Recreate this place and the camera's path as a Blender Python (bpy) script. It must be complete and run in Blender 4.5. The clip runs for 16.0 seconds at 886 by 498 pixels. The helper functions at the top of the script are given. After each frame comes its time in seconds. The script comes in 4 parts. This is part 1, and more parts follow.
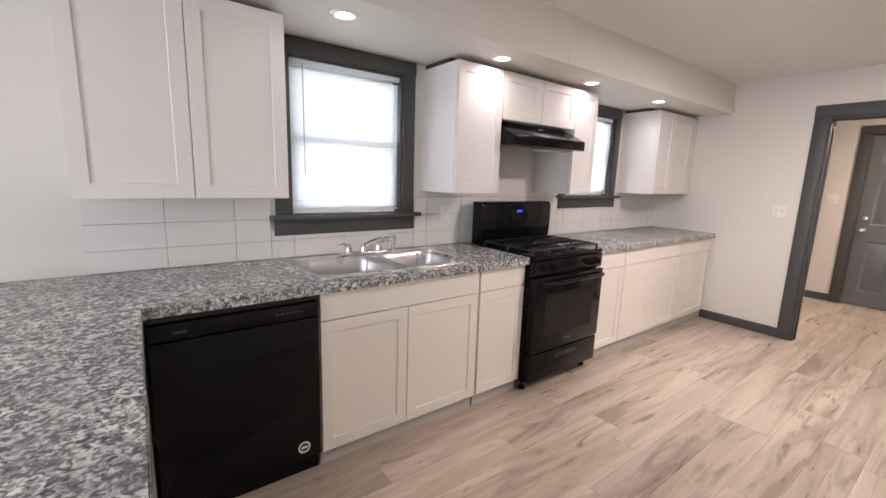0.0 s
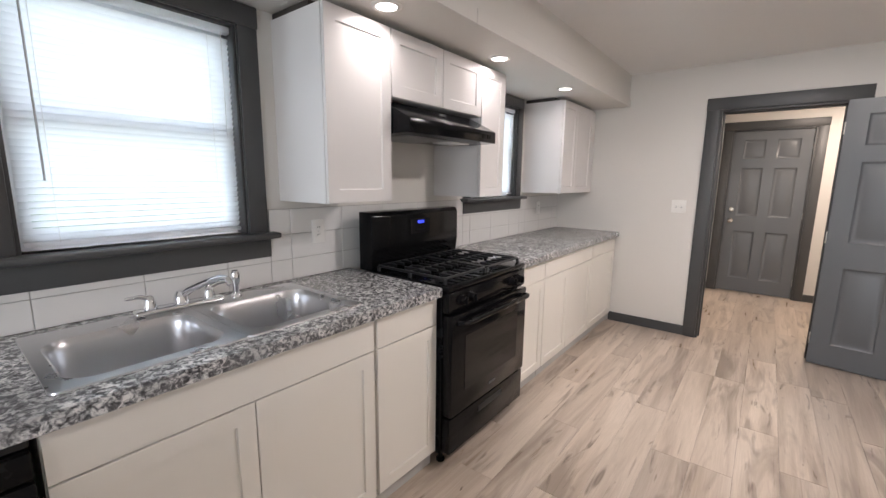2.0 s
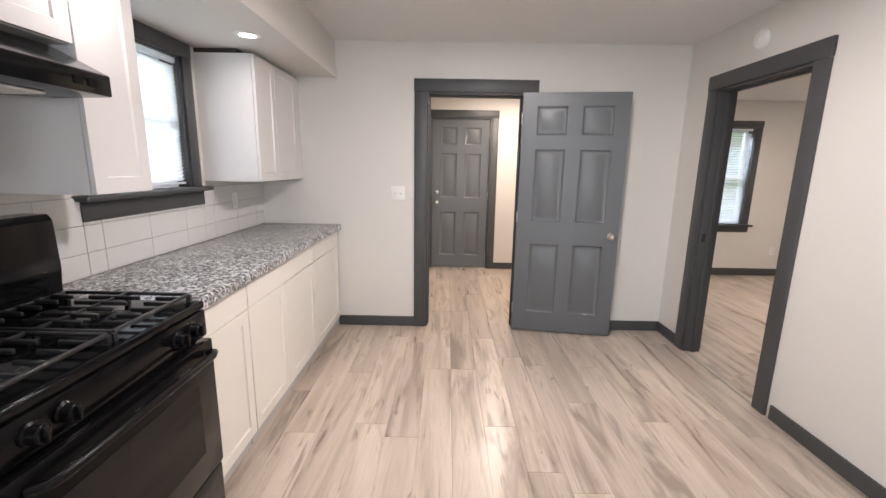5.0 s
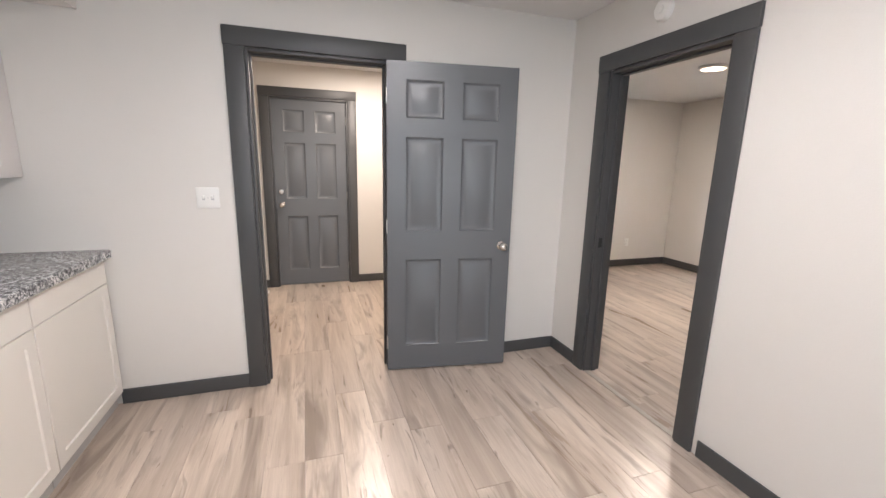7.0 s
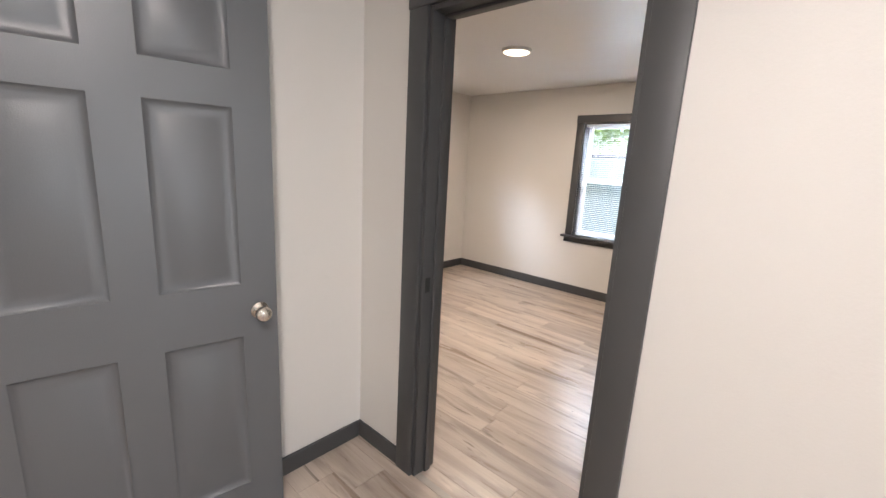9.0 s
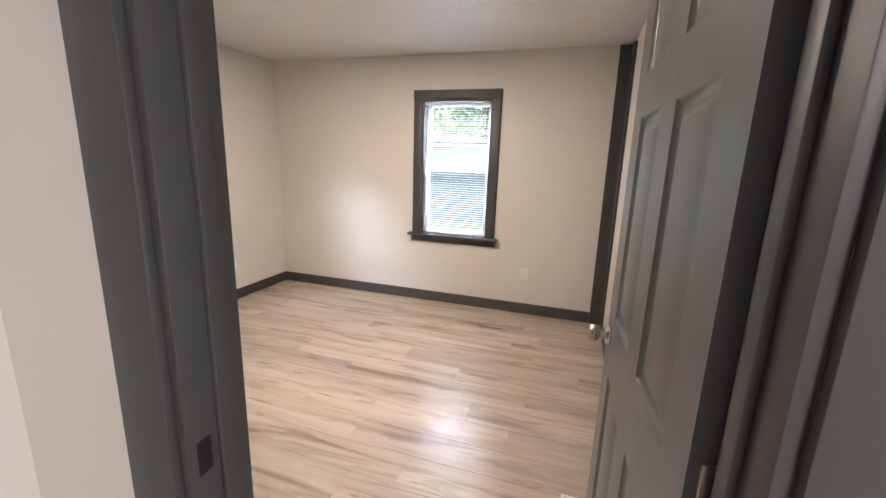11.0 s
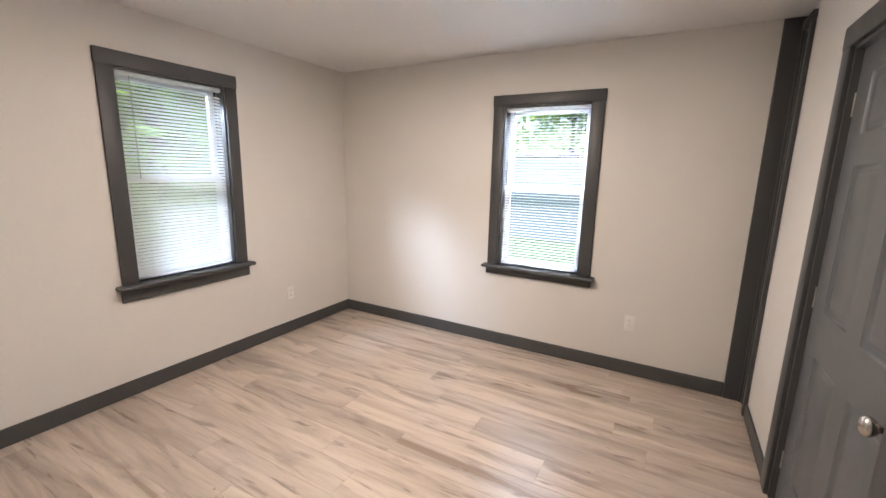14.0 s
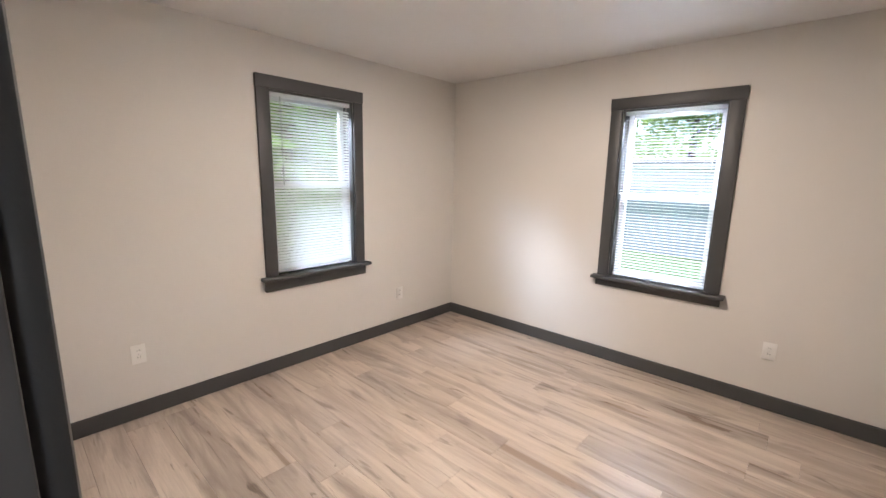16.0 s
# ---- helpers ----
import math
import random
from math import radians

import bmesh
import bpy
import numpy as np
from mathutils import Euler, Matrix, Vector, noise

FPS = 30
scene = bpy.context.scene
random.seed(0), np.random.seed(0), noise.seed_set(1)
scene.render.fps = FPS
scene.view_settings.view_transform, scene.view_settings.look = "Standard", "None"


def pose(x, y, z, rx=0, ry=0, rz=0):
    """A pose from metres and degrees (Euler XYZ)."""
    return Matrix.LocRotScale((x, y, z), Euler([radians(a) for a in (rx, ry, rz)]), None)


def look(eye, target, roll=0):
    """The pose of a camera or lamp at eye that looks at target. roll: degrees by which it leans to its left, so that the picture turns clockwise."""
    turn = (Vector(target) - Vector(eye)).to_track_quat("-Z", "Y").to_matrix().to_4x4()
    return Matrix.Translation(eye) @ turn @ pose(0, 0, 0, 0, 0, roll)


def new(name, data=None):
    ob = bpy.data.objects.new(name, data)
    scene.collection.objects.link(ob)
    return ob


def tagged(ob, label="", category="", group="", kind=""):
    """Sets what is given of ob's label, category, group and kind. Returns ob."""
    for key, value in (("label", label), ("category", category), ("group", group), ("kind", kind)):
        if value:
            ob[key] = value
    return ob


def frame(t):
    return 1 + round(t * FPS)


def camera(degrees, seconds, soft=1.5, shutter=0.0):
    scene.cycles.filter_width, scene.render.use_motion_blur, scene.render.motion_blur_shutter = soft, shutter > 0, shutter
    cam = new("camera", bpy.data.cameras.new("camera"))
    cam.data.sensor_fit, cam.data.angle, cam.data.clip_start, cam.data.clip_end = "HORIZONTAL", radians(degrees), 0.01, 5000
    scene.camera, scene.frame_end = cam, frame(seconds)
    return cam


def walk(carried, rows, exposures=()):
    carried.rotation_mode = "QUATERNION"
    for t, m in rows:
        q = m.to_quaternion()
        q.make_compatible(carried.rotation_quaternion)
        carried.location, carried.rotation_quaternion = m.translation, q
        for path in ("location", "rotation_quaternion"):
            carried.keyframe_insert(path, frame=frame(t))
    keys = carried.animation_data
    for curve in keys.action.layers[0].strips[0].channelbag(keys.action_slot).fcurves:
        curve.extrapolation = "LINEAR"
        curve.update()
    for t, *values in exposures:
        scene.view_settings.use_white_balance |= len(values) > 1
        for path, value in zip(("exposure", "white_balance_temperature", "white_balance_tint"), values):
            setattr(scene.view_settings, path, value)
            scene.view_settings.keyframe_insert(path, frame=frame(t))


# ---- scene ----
cam = camera(94.4, 16.0)
PATH = [
    (0, (-0.04, 0.032, 1.415), (1.14, 1.609, 1.07), 1.9),
    (0.5, (0.1, 0.19, 1.41), (1.328, 1.735, 1.088), 1.4),
    (1, (0.275, 0.34, 1.416), (1.581, 1.821, 1.102), 1.2),
    (1.5, (0.401, 0.457, 1.416), (1.821, 1.829, 1.097), 0.9),
    (2, (0.494, 0.617, 1.423), (2.045, 1.834, 1.09), 0.7),
    (2.5, (0.563, 0.704, 1.42), (2.235, 1.744, 1.07), 0.6),
    (3, (0.654, 0.748, 1.415), (2.432, 1.587, 1.05), 0.6),
    (3.5, (0.823, 0.819, 1.425), (2.691, 1.431, 1.055), 0.5),
    (4, (0.974, 0.857, 1.435), (2.901, 1.236, 1.057), 0.4),
    (6.5, (1.88, 0.765, 1.434), (3.788, 0.327, 1.027), 1.6),
    (7, (2.156, 0.722, 1.427), (4.013, 0.1, 1.021), 1.3),
    (7.5, (2.424, 0.563, 1.423), (4.209, -0.254, 1.041), 1.7),
    (8, (2.696, 0.417, 1.421), (4.368, -0.61, 1.034), 2.5),
    (8.5, (2.962, 0.294, 1.419), (4.453, -0.977, 1.018), 2.5),
    (9, (3.217, 0.076, 1.447), (4.528, -1.377, 1.037), 3.0),
    (9.5, (3.353, -0.154, 1.438), (4.487, -1.748, 1.021), 2.1),
    (10.2, (3.596, -0.429, 1.432), (4.431, -2.19, 0.982), 1.8),
    (12.3, (3.987, -1.108, 1.454), (4.464, -3.01, 1.062), 1.5),
    (12.5, (3.972, -1.181, 1.456), (4.474, -3.079, 1.074), 1.7),
    (13, (3.97, -1.273, 1.452), (4.567, -3.145, 1.079), 1.8),
    (13.5, (3.999, -1.313, 1.457), (4.761, -3.123, 1.079), 1.6),
    (14, (4.063, -1.31, 1.467), (5.015, -3.027, 1.087), 1.3),
    (14.5, (4.11, -1.289, 1.468), (5.214, -2.914, 1.093), 1.0),
    (15, (4.129, -1.272, 1.458), (5.346, -2.818, 1.095), 0.9),
    (15.5, (4.14, -1.249, 1.467), (5.417, -2.745, 1.107), 0.8),
    (16, (4.121, -1.234, 1.461), (5.449, -2.687, 1.106), 1.1),
]
walk(cam, [(t, look(eye, target, roll)) for t, eye, target, roll in PATH], [(0, 1.43, 6600, 20), (2, 1.24, 6300, 16), (4, 1.42, 6300, 16), (7, 1.6, 6100, 15), (10, 1.62, 6450, 16), (12.5, 1.78, 6250, 16), (16, 1.72, 6200, 16)])

# ---- light ----
world = bpy.data.worlds.new("sky")
scene.world = world
world.use_nodes = True
wn, wl = world.node_tree.nodes, world.node_tree.links
sky = wn.new("ShaderNodeTexSky")
sky.sky_type = "NISHITA"
sky.sun_disc = False
sky.sun_elevation, sky.sun_rotation = radians(48), radians(-80)
wl.new(sky.outputs[0], wn["Background"].inputs[0])
wn["Background"].inputs[1].default_value = 0.15


def lamp(name, kind, m, power, color, **kw):
    data = bpy.data.lights.new(name, kind)
    data.energy, data.color = power, color
    for k, v in kw.items():
        if k == "size":
            data.size = v
        elif k == "size_y":
            data.shape, data.size_y = "RECTANGLE", v
        elif k == "disk":
            data.shape, data.size = "DISK", v
        elif k == "angle":
            data.angle = v
        elif k == "spread":
            data.spread = v
    ob = new(name, data)
    ob.matrix_world = m
    return ob


DAY = (0.86, 0.94, 1.0)
WARM = (1.0, 0.85, 0.69)
CAN = (1.0, 0.93, 0.87)
lamp("sun", "SUN", look((-8, 2, 10), (0, 0, 0)), 5.0, (1, 0.95, 0.88), angle=radians(0.6))
# area lamps in place of sky light, just outside the kitchen window openings
lamp("window_light", "AREA", look((1.03, 2.62, 1.62), (1.03, 0, 1.45)), 4, DAY, size=0.74, size_y=0.98)
lamp("window_light", "AREA", look((3.48, 2.62, 1.70), (3.48, 0, 1.5)), 4, DAY, size=0.74, size_y=0.88)
# added lamp, high and aside outdoors, aimed to throw a bluish wall patch
lamp("window_light", "AREA", look((8.3, -0.85, 3.05), (6.95, -2.9, 1.38)), 165, (0.74, 0.87, 1.0), size=1.1, size_y=0.6)
# added lamp out of view above the south window, brightens the bedroom
lamp("window_light", "AREA", look((4.96, -5.25, 2.45), (4.96, -3.0, 0.5)), 95, (0.78, 0.9, 1.0), size=0.9, size_y=0.9)
# lamp for the unseen west window, lights the kitchen from behind
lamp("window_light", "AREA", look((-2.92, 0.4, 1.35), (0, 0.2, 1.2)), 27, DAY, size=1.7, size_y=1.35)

# ---- materials ----


class Mat:
    """A node material with a principled surface and shared texture coordinates."""

    def __init__(self, name, color, rough=0.5, metal=0.0, coords="world"):
        self.m = bpy.data.materials.new(name)
        self.m.use_nodes = True
        self.n, self.l = self.m.node_tree.nodes, self.m.node_tree.links
        self.b = self.n["Principled BSDF"]
        self.b.inputs["Base Color"].default_value = (*color, 1)
        self.b.inputs["Roughness"].default_value = rough
        self.b.inputs["Metallic"].default_value = metal
        self.color = color
        if coords == "world":
            self.pos = self.n.new("ShaderNodeNewGeometry").outputs["Position"]
        else:
            self.pos = self.n.new("ShaderNodeTexCoord").outputs["Object"]

    def scaled(self, sx, sy, sz, shift=None):
        node = self.n.new("ShaderNodeMapping")
        node.inputs["Scale"].default_value = (sx, sy, sz)
        self.l.new(self.pos, node.inputs[0])
        if shift is not None:
            self.l.new(shift, node.inputs["Location"])
        return node.outputs[0]

    def noise(self, vec, scale, detail=4, rough=0.55, distort=0.0):
        node = self.n.new("ShaderNodeTexNoise")
        node.inputs["Scale"].default_value, node.inputs["Detail"].default_value = scale, detail
        node.inputs["Roughness"].default_value, node.inputs["Distortion"].default_value = rough, distort
        self.l.new(vec, node.inputs["Vector"])
        return node.outputs["Fac"]

    def ramp(self, fac, stops):
        node = self.n.new("ShaderNodeValToRGB")
        el = node.color_ramp.elements
        while len(el) < len(stops):
            el.new(0.5)
        for e, (p, c) in zip(el, stops):
            e.position, e.color = p, (*c, 1) if len(c) == 3 else c
        self.l.new(fac, node.inputs[0])
        return node.outputs[0]

    def mix(self, fac, a, b, mode="MIX"):
        node = self.n.new("ShaderNodeMix")
        node.data_type, node.blend_type = "RGBA", mode
        for sock, v in ((node.inputs[0], fac), (node.inputs[6], a), (node.inputs[7], b)):
            if isinstance(v, (int, float)):
                sock.default_value = v
            elif isinstance(v, tuple):
                sock.default_value = (*v, 1)
            else:
                self.l.new(v, sock)
        return node.outputs[2]

    def paint(self, out):
        self.l.new(out, self.b.inputs["Base Color"])
        return self

    def gloss(self, fac, lo, hi):
        node = self.n.new("ShaderNodeMapRange")
        node.inputs[3].default_value, node.inputs[4].default_value = lo, hi
        self.l.new(fac, node.inputs[0])
        self.l.new(node.outputs[0], self.b.inputs["Roughness"])
        return self

    def bump(self, height, strength, distance=0.002):
        node = self.n.new("ShaderNodeBump")
        node.inputs["Strength"].default_value, node.inputs["Distance"].default_value = strength, distance
        self.l.new(height, node.inputs["Height"])
        self.l.new(node.outputs[0], self.b.inputs["Normal"])
        return self


def tone(c, k):
    return tuple(min(1, v * k) for v in c)


def painted(name, color, rough, spread=0.05, grain=220, relief=0.12, big=1.3):
    """Rolled or brushed paint: a fine orange-peel relief and faint uneven patches."""
    m = Mat(name, color, rough)
    patch = m.noise(m.pos, big, 3)
    fine = m.noise(m.pos, grain, 3)
    scuff = m.noise(m.pos, 9, 6, 0.7)
    base = m.mix(patch, tone(color, 1 - spread), tone(color, 1 + spread))
    m.paint(m.mix(m.ramp(scuff, [(0.62, (0, 0, 0)), (0.8, (1, 1, 1))]), base, tone(color, 1 - 1.5 * spread)))
    m.gloss(scuff, rough - 0.07, rough + 0.1)
    return m.bump(fine, relief).m


WALL = painted("wall_paint", (0.69, 0.665, 0.625), 0.55, 0.025, 160, 0.25)
CEIL = painted("ceiling_paint", (0.74, 0.725, 0.71), 0.33, 0.03, 26, 0.5, 0.9)
TRIM = painted("grey_trim_paint", (0.062, 0.063, 0.064), 0.44, 0.08, 120, 0.2)
DOOR = painted("grey_door_paint", (0.108, 0.114, 0.120), 0.33, 0.05, 260, 0.22)
CAB = painted("white_cabinet_paint", (0.72, 0.695, 0.68), 0.38, 0.015, 300, 0.06)
BASECAB = painted("cream_cabinet_paint", (0.80, 0.765, 0.70), 0.40, 0.015, 300, 0.06)
VINYL = painted("white_vinyl", (0.82, 0.84, 0.86), 0.35, 0.01, 300, 0.03)
PLASTIC = painted("white_plastic", (0.80, 0.79, 0.76), 0.32, 0.01, 300, 0.02)
PLINTH = painted("grey_toe_board", (0.47, 0.46, 0.44), 0.5, 0.05)
# near-black, puts the shade of slots and slits into colour; also sticker print
SLOT = Mat("dark_slot", (0.02, 0.02, 0.02), 0.6).m
WORN = painted("worn_threshold", (0.40, 0.36, 0.31), 0.6, 0.25, 60, 0.3, 14)
# very dark brown for the gap over the cabinets and under the planks
DARKFILL = painted("dark_brown_fill", (0.05, 0.04, 0.035), 0.7, 0.1)


def plank_wood():
    m = Mat("oak_plank_vinyl", (0.5, 0.4, 0.3), 0.38)
    info = m.n.new("ShaderNodeObjectInfo")
    mul = m.n.new("ShaderNodeVectorMath")
    mul.operation = "MULTIPLY"
    mul.inputs[1].default_value = (37.0, 91.0, 13.0)
    comb = m.n.new("ShaderNodeCombineXYZ")
    for i in range(3):
        m.l.new(info.outputs["Random"], comb.inputs[i])
    m.l.new(comb.outputs[0], mul.inputs[0])
    streak = m.noise(m.scaled(0.8, 9, 1, mul.outputs[0]), 1.0, 5, 0.55, 0.7)
    cloud = m.noise(m.scaled(1.3, 8.5, 1, mul.outputs[0]), 1.0, 4, 0.55, 0.9)
    grain = m.noise(m.scaled(6, 170, 1, mul.outputs[0]), 1.0, 3, 0.6)
    knot = m.noise(m.scaled(2.6, 17, 1, mul.outputs[0]), 1.0, 3, 0.5, 0.9)
    base = m.ramp(streak, [(0.26, (0.36, 0.288, 0.228)), (0.42, (0.50, 0.415, 0.34)), (0.57, (0.62, 0.528, 0.442)), (0.77, (0.69, 0.60, 0.515))])
    base = m.mix(m.ramp(cloud, [(0.53, (0, 0, 0)), (0.68, (0.85, 0.85, 0.85))]), base, (0.28, 0.225, 0.18))
    base = m.mix(m.ramp(knot, [(0.64, (0, 0, 0)), (0.74, (0.8, 0.8, 0.8))]), base, (0.13, 0.095, 0.07))
    base = m.mix(m.ramp(grain, [(0.4, (0.22, 0.22, 0.22)), (0.6, (0, 0, 0))]), base, (0.38, 0.31, 0.25))
    crack = m.noise(m.scaled(1.7, 38, 1, mul.outputs[0]), 1.0, 3, 0.55, 1.0)
    base = m.mix(m.ramp(crack, [(0.65, (0, 0, 0)), (0.75, (0.5, 0.5, 0.5))]), base, (0.15, 0.11, 0.08))
    eye = m.noise(m.scaled(9, 30, 1, mul.outputs[0]), 1.0, 2, 0.5, 0.6)
    base = m.mix(m.ramp(eye, [(0.74, (0, 0, 0)), (0.80, (0.7, 0.7, 0.7))]), base, (0.09, 0.06, 0.045))
    rnd = m.ramp(info.outputs["Random"], [(0.0, (0.79, 0.785, 0.785)), (0.5, (0.93, 0.925, 0.92)), (1.0, (1.0, 0.99, 0.98))])
    m.paint(m.mix(1.0, base, rnd, "MULTIPLY"))
    m.gloss(streak, 0.24, 0.34)
    return m.bump(grain, 0.12, 0.001).m


PLANK = plank_wood()


def granite():
    m = Mat("speckled_laminate", (0.3, 0.3, 0.3), 0.22)
    sp = m.scaled(1.0, 1.0, 1.0)
    warp = m.noise(sp, 64, 4, 0.6, 0.8)
    fine = m.noise(sp, 120, 3, 0.6, 0.4)
    big = m.noise(sp, 9, 3, 0.5)
    base = m.ramp(warp, [(0.34, (0.03, 0.03, 0.031)), (0.44, (0.12, 0.12, 0.123)), (0.49, (0.29, 0.29, 0.295)), (0.55, (0.56, 0.56, 0.555)), (0.61, (0.80, 0.79, 0.77))])
    base = m.mix(m.ramp(fine, [(0.54, (0, 0, 0)), (0.68, (0.75, 0.75, 0.75))]), base, (0.12, 0.12, 0.13))
    m.paint(m.mix(m.ramp(big, [(0.42, (0.35, 0.35, 0.35)), (0.6, (0, 0, 0))]), base, (0.16, 0.16, 0.165)))
    return m.gloss(fine, 0.16, 0.3).m


GRANITE = granite()


def enamel(name, color, rough):
    m = Mat(name, color, rough)
    m.b.inputs["Specular IOR Level"].default_value = 0.16
    f = m.noise(m.pos, 14, 5, 0.6)
    return m.gloss(f, rough * 0.7, rough * 1.6).m


BLACK = enamel("black_enamel", (0.005, 0.005, 0.0055), 0.12)
SATIN = enamel("black_satin_steel", (0.006, 0.006, 0.0065), 0.22)
OVENGLASS = enamel("dark_oven_glass", (0.012, 0.011, 0.011), 0.06)
IRON = painted("cast_iron", (0.014, 0.014, 0.015), 0.42, 0.2, 350, 0.4)
DISPLAY = Mat("blue_clock_digits", (0.02, 0.05, 0.4), 0.3)
DISPLAY.b.inputs["Emission Color"].default_value = (0.04, 0.06, 1.0, 1)
DISPLAY.b.inputs["Emission Strength"].default_value = 1.3
DISPLAY = DISPLAY.m


def steel(name, color, rough, sx, sy):
    m = Mat(name, color, rough, 1.0)
    f = m.noise(m.scaled(sx, sy, 40), 1.0, 3)
    g = m.noise(m.pos, 6, 3)
    m.gloss(g, rough * 0.8, rough * 1.35)
    return m.bump(f, 0.06, 0.0006).m


STEEL = steel("brushed_sink_steel", (0.62, 0.62, 0.63), 0.27, 20, 420)
CHROME = steel("chrome", (0.80, 0.80, 0.81), 0.08, 5, 5)
NICKEL = steel("satin_nickel", (0.60, 0.56, 0.51), 0.24, 60, 60)
GREYPRINT = Mat("pale_print", (0.5, 0.5, 0.5), 0.4).m
DIMPRINT = Mat("dim_print", (0.05, 0.05, 0.05), 0.4).m
TILE = painted("white_wall_tile", (0.72, 0.71, 0.69), 0.16, 0.02, 30, 0.05)
GROUT = painted("grey_grout", (0.47, 0.45, 0.43), 0.8, 0.06)
FILTER = steel("hood_filter_mesh", (0.35, 0.35, 0.35), 0.4, 300, 300)
BRASS = steel("door_hinge_steel", (0.62, 0.60, 0.55), 0.3, 60, 60)


def slat_mat():
    m = Mat("white_blind_slat", (0.86, 0.87, 0.88), 0.45)
    f = m.noise(m.pos, 8, 3)
    m.paint(m.mix(f, (0.82, 0.83, 0.85), (0.9, 0.9, 0.9)))
    tr = m.n.new("ShaderNodeBsdfTranslucent")
    tr.inputs[0].default_value = (0.95, 0.96, 0.97, 1)
    mx = m.n.new("ShaderNodeMixShader")
    mx.inputs[0].default_value = 0.72
    m.l.new(m.b.outputs[0], mx.inputs[1])
    m.l.new(tr.outputs[0], mx.inputs[2])
    m.l.new(mx.outputs[0], m.n["Material Output"].inputs[0])
    return m.m


SLAT = slat_mat()


def glass_mat():
    m = Mat("window_glass", (1, 1, 1), 0.02)
    tr = m.n.new("ShaderNodeBsdfTransparent")
    tr.inputs[0].default_value = (0.96, 0.98, 0.97, 1)
    gl = m.n.new("ShaderNodeBsdfGlossy")
    gl.inputs["Roughness"].default_value = 0.01
    fr = m.n.new("ShaderNodeFresnel")
    mx = m.n.new("ShaderNodeMixShader")
    m.l.new(fr.outputs[0], mx.inputs[0])
    m.l.new(tr.outputs[0], mx.inputs[1])
    m.l.new(gl.outputs[0], mx.inputs[2])
    m.l.new(mx.outputs[0], m.n["Material Output"].inputs[0])
    return m.m


GLASS = glass_mat()


def glow(name, color, strength):
    m = Mat(name, color, 0.4)
    m.b.inputs["Emission Color"].default_value = (*color, 1)
    m.b.inputs["Emission Strength"].default_value = strength
    return m.m


CANGLOW = glow("can_lens", (1.0, 0.90, 0.82), 3.5)
DISCGLOW = glow("disc_lens", (1.0, 0.82, 0.60), 1.6)

GRASS = painted("lawn", (0.075, 0.14, 0.035), 0.9, 0.35, 40, 0.6, 0.7)
LEAF = painted("leaves", (0.17, 0.28, 0.08), 0.7, 0.35, 20, 0.1, 2.0)
lt = LEAF.node_tree
thin = lt.nodes.new("ShaderNodeBsdfTranslucent")
thin.inputs[0].default_value = (0.34, 0.50, 0.12, 1)
blend = lt.nodes.new("ShaderNodeMixShader")
lt.links.new(lt.nodes["Principled BSDF"].outputs[0], blend.inputs[1])
lt.links.new(thin.outputs[0], blend.inputs[2])
lt.links.new(blend.outputs[0], lt.nodes["Material Output"].inputs[0])
BARK = painted("bark", (0.11, 0.085, 0.06), 0.9, 0.2, 30, 0.6)
SIDING = painted("grey_siding", (0.30, 0.34, 0.40), 0.6, 0.05)
PALEWALL = painted("pale_siding", (0.45, 0.46, 0.46), 0.6, 0.05)
ROOFM = painted("roof_shingle", (0.10, 0.10, 0.105), 0.9, 0.15)
REDWOOD = painted("red_brown_wood", (0.25, 0.07, 0.045), 0.7, 0.15)
OUTWALL = painted("outer_siding", (0.55, 0.56, 0.55), 0.7, 0.05)

# ---- building blocks ----


def box(bm, a, b, bevel=0.0, seg=2):
    """A block between two corners, with rounded edges where asked, added to bm."""
    lo = [min(p, q) for p, q in zip(a, b)]
    hi = [max(p, q) for p, q in zip(a, b)]
    v = [bm.verts.new((x, y, z)) for z in (lo[2], hi[2]) for x, y in ((lo[0], lo[1]), (hi[0], lo[1]), (hi[0], hi[1]), (lo[0], hi[1]))]
    fs = [bm.faces.new([v[i] for i in q]) for q in ((3, 2, 1, 0), (4, 5, 6, 7), (0, 1, 5, 4), (1, 2, 6, 5), (2, 3, 7, 6), (3, 0, 4, 7))]
    if bevel:
        es = list({e for f in fs for e in f.edges})
        bmesh.ops.bevel(bm, geom=es, offset=min(bevel, 0.45 * min(h - l for l, h in zip(lo, hi))), segments=seg, profile=0.5, affect="EDGES", clamp_overlap=True)
    return bm


def B(a, b, bevel=0.0, seg=2):
    return box(bmesh.new(), a, b, bevel, seg)


def lathe(profile, n=24, m=None):
    """A turned body: (radius, height) pairs round z."""
    bm = bmesh.new()
    rings = []
    for r, z in profile:
        rings.append([bm.verts.new((r * math.cos(2 * math.pi * i / n), r * math.sin(2 * math.pi * i / n), z)) for i in range(n)])
    for p, q in zip(rings, rings[1:]):
        for i in range(n):
            bm.faces.new((p[i], p[(i + 1) % n], q[(i + 1) % n], q[i]))
    bm.faces.new(list(reversed(rings[0])))
    bm.faces.new(rings[-1])
    if m is not None:
        bmesh.ops.transform(bm, matrix=m, verts=bm.verts)
    return bm


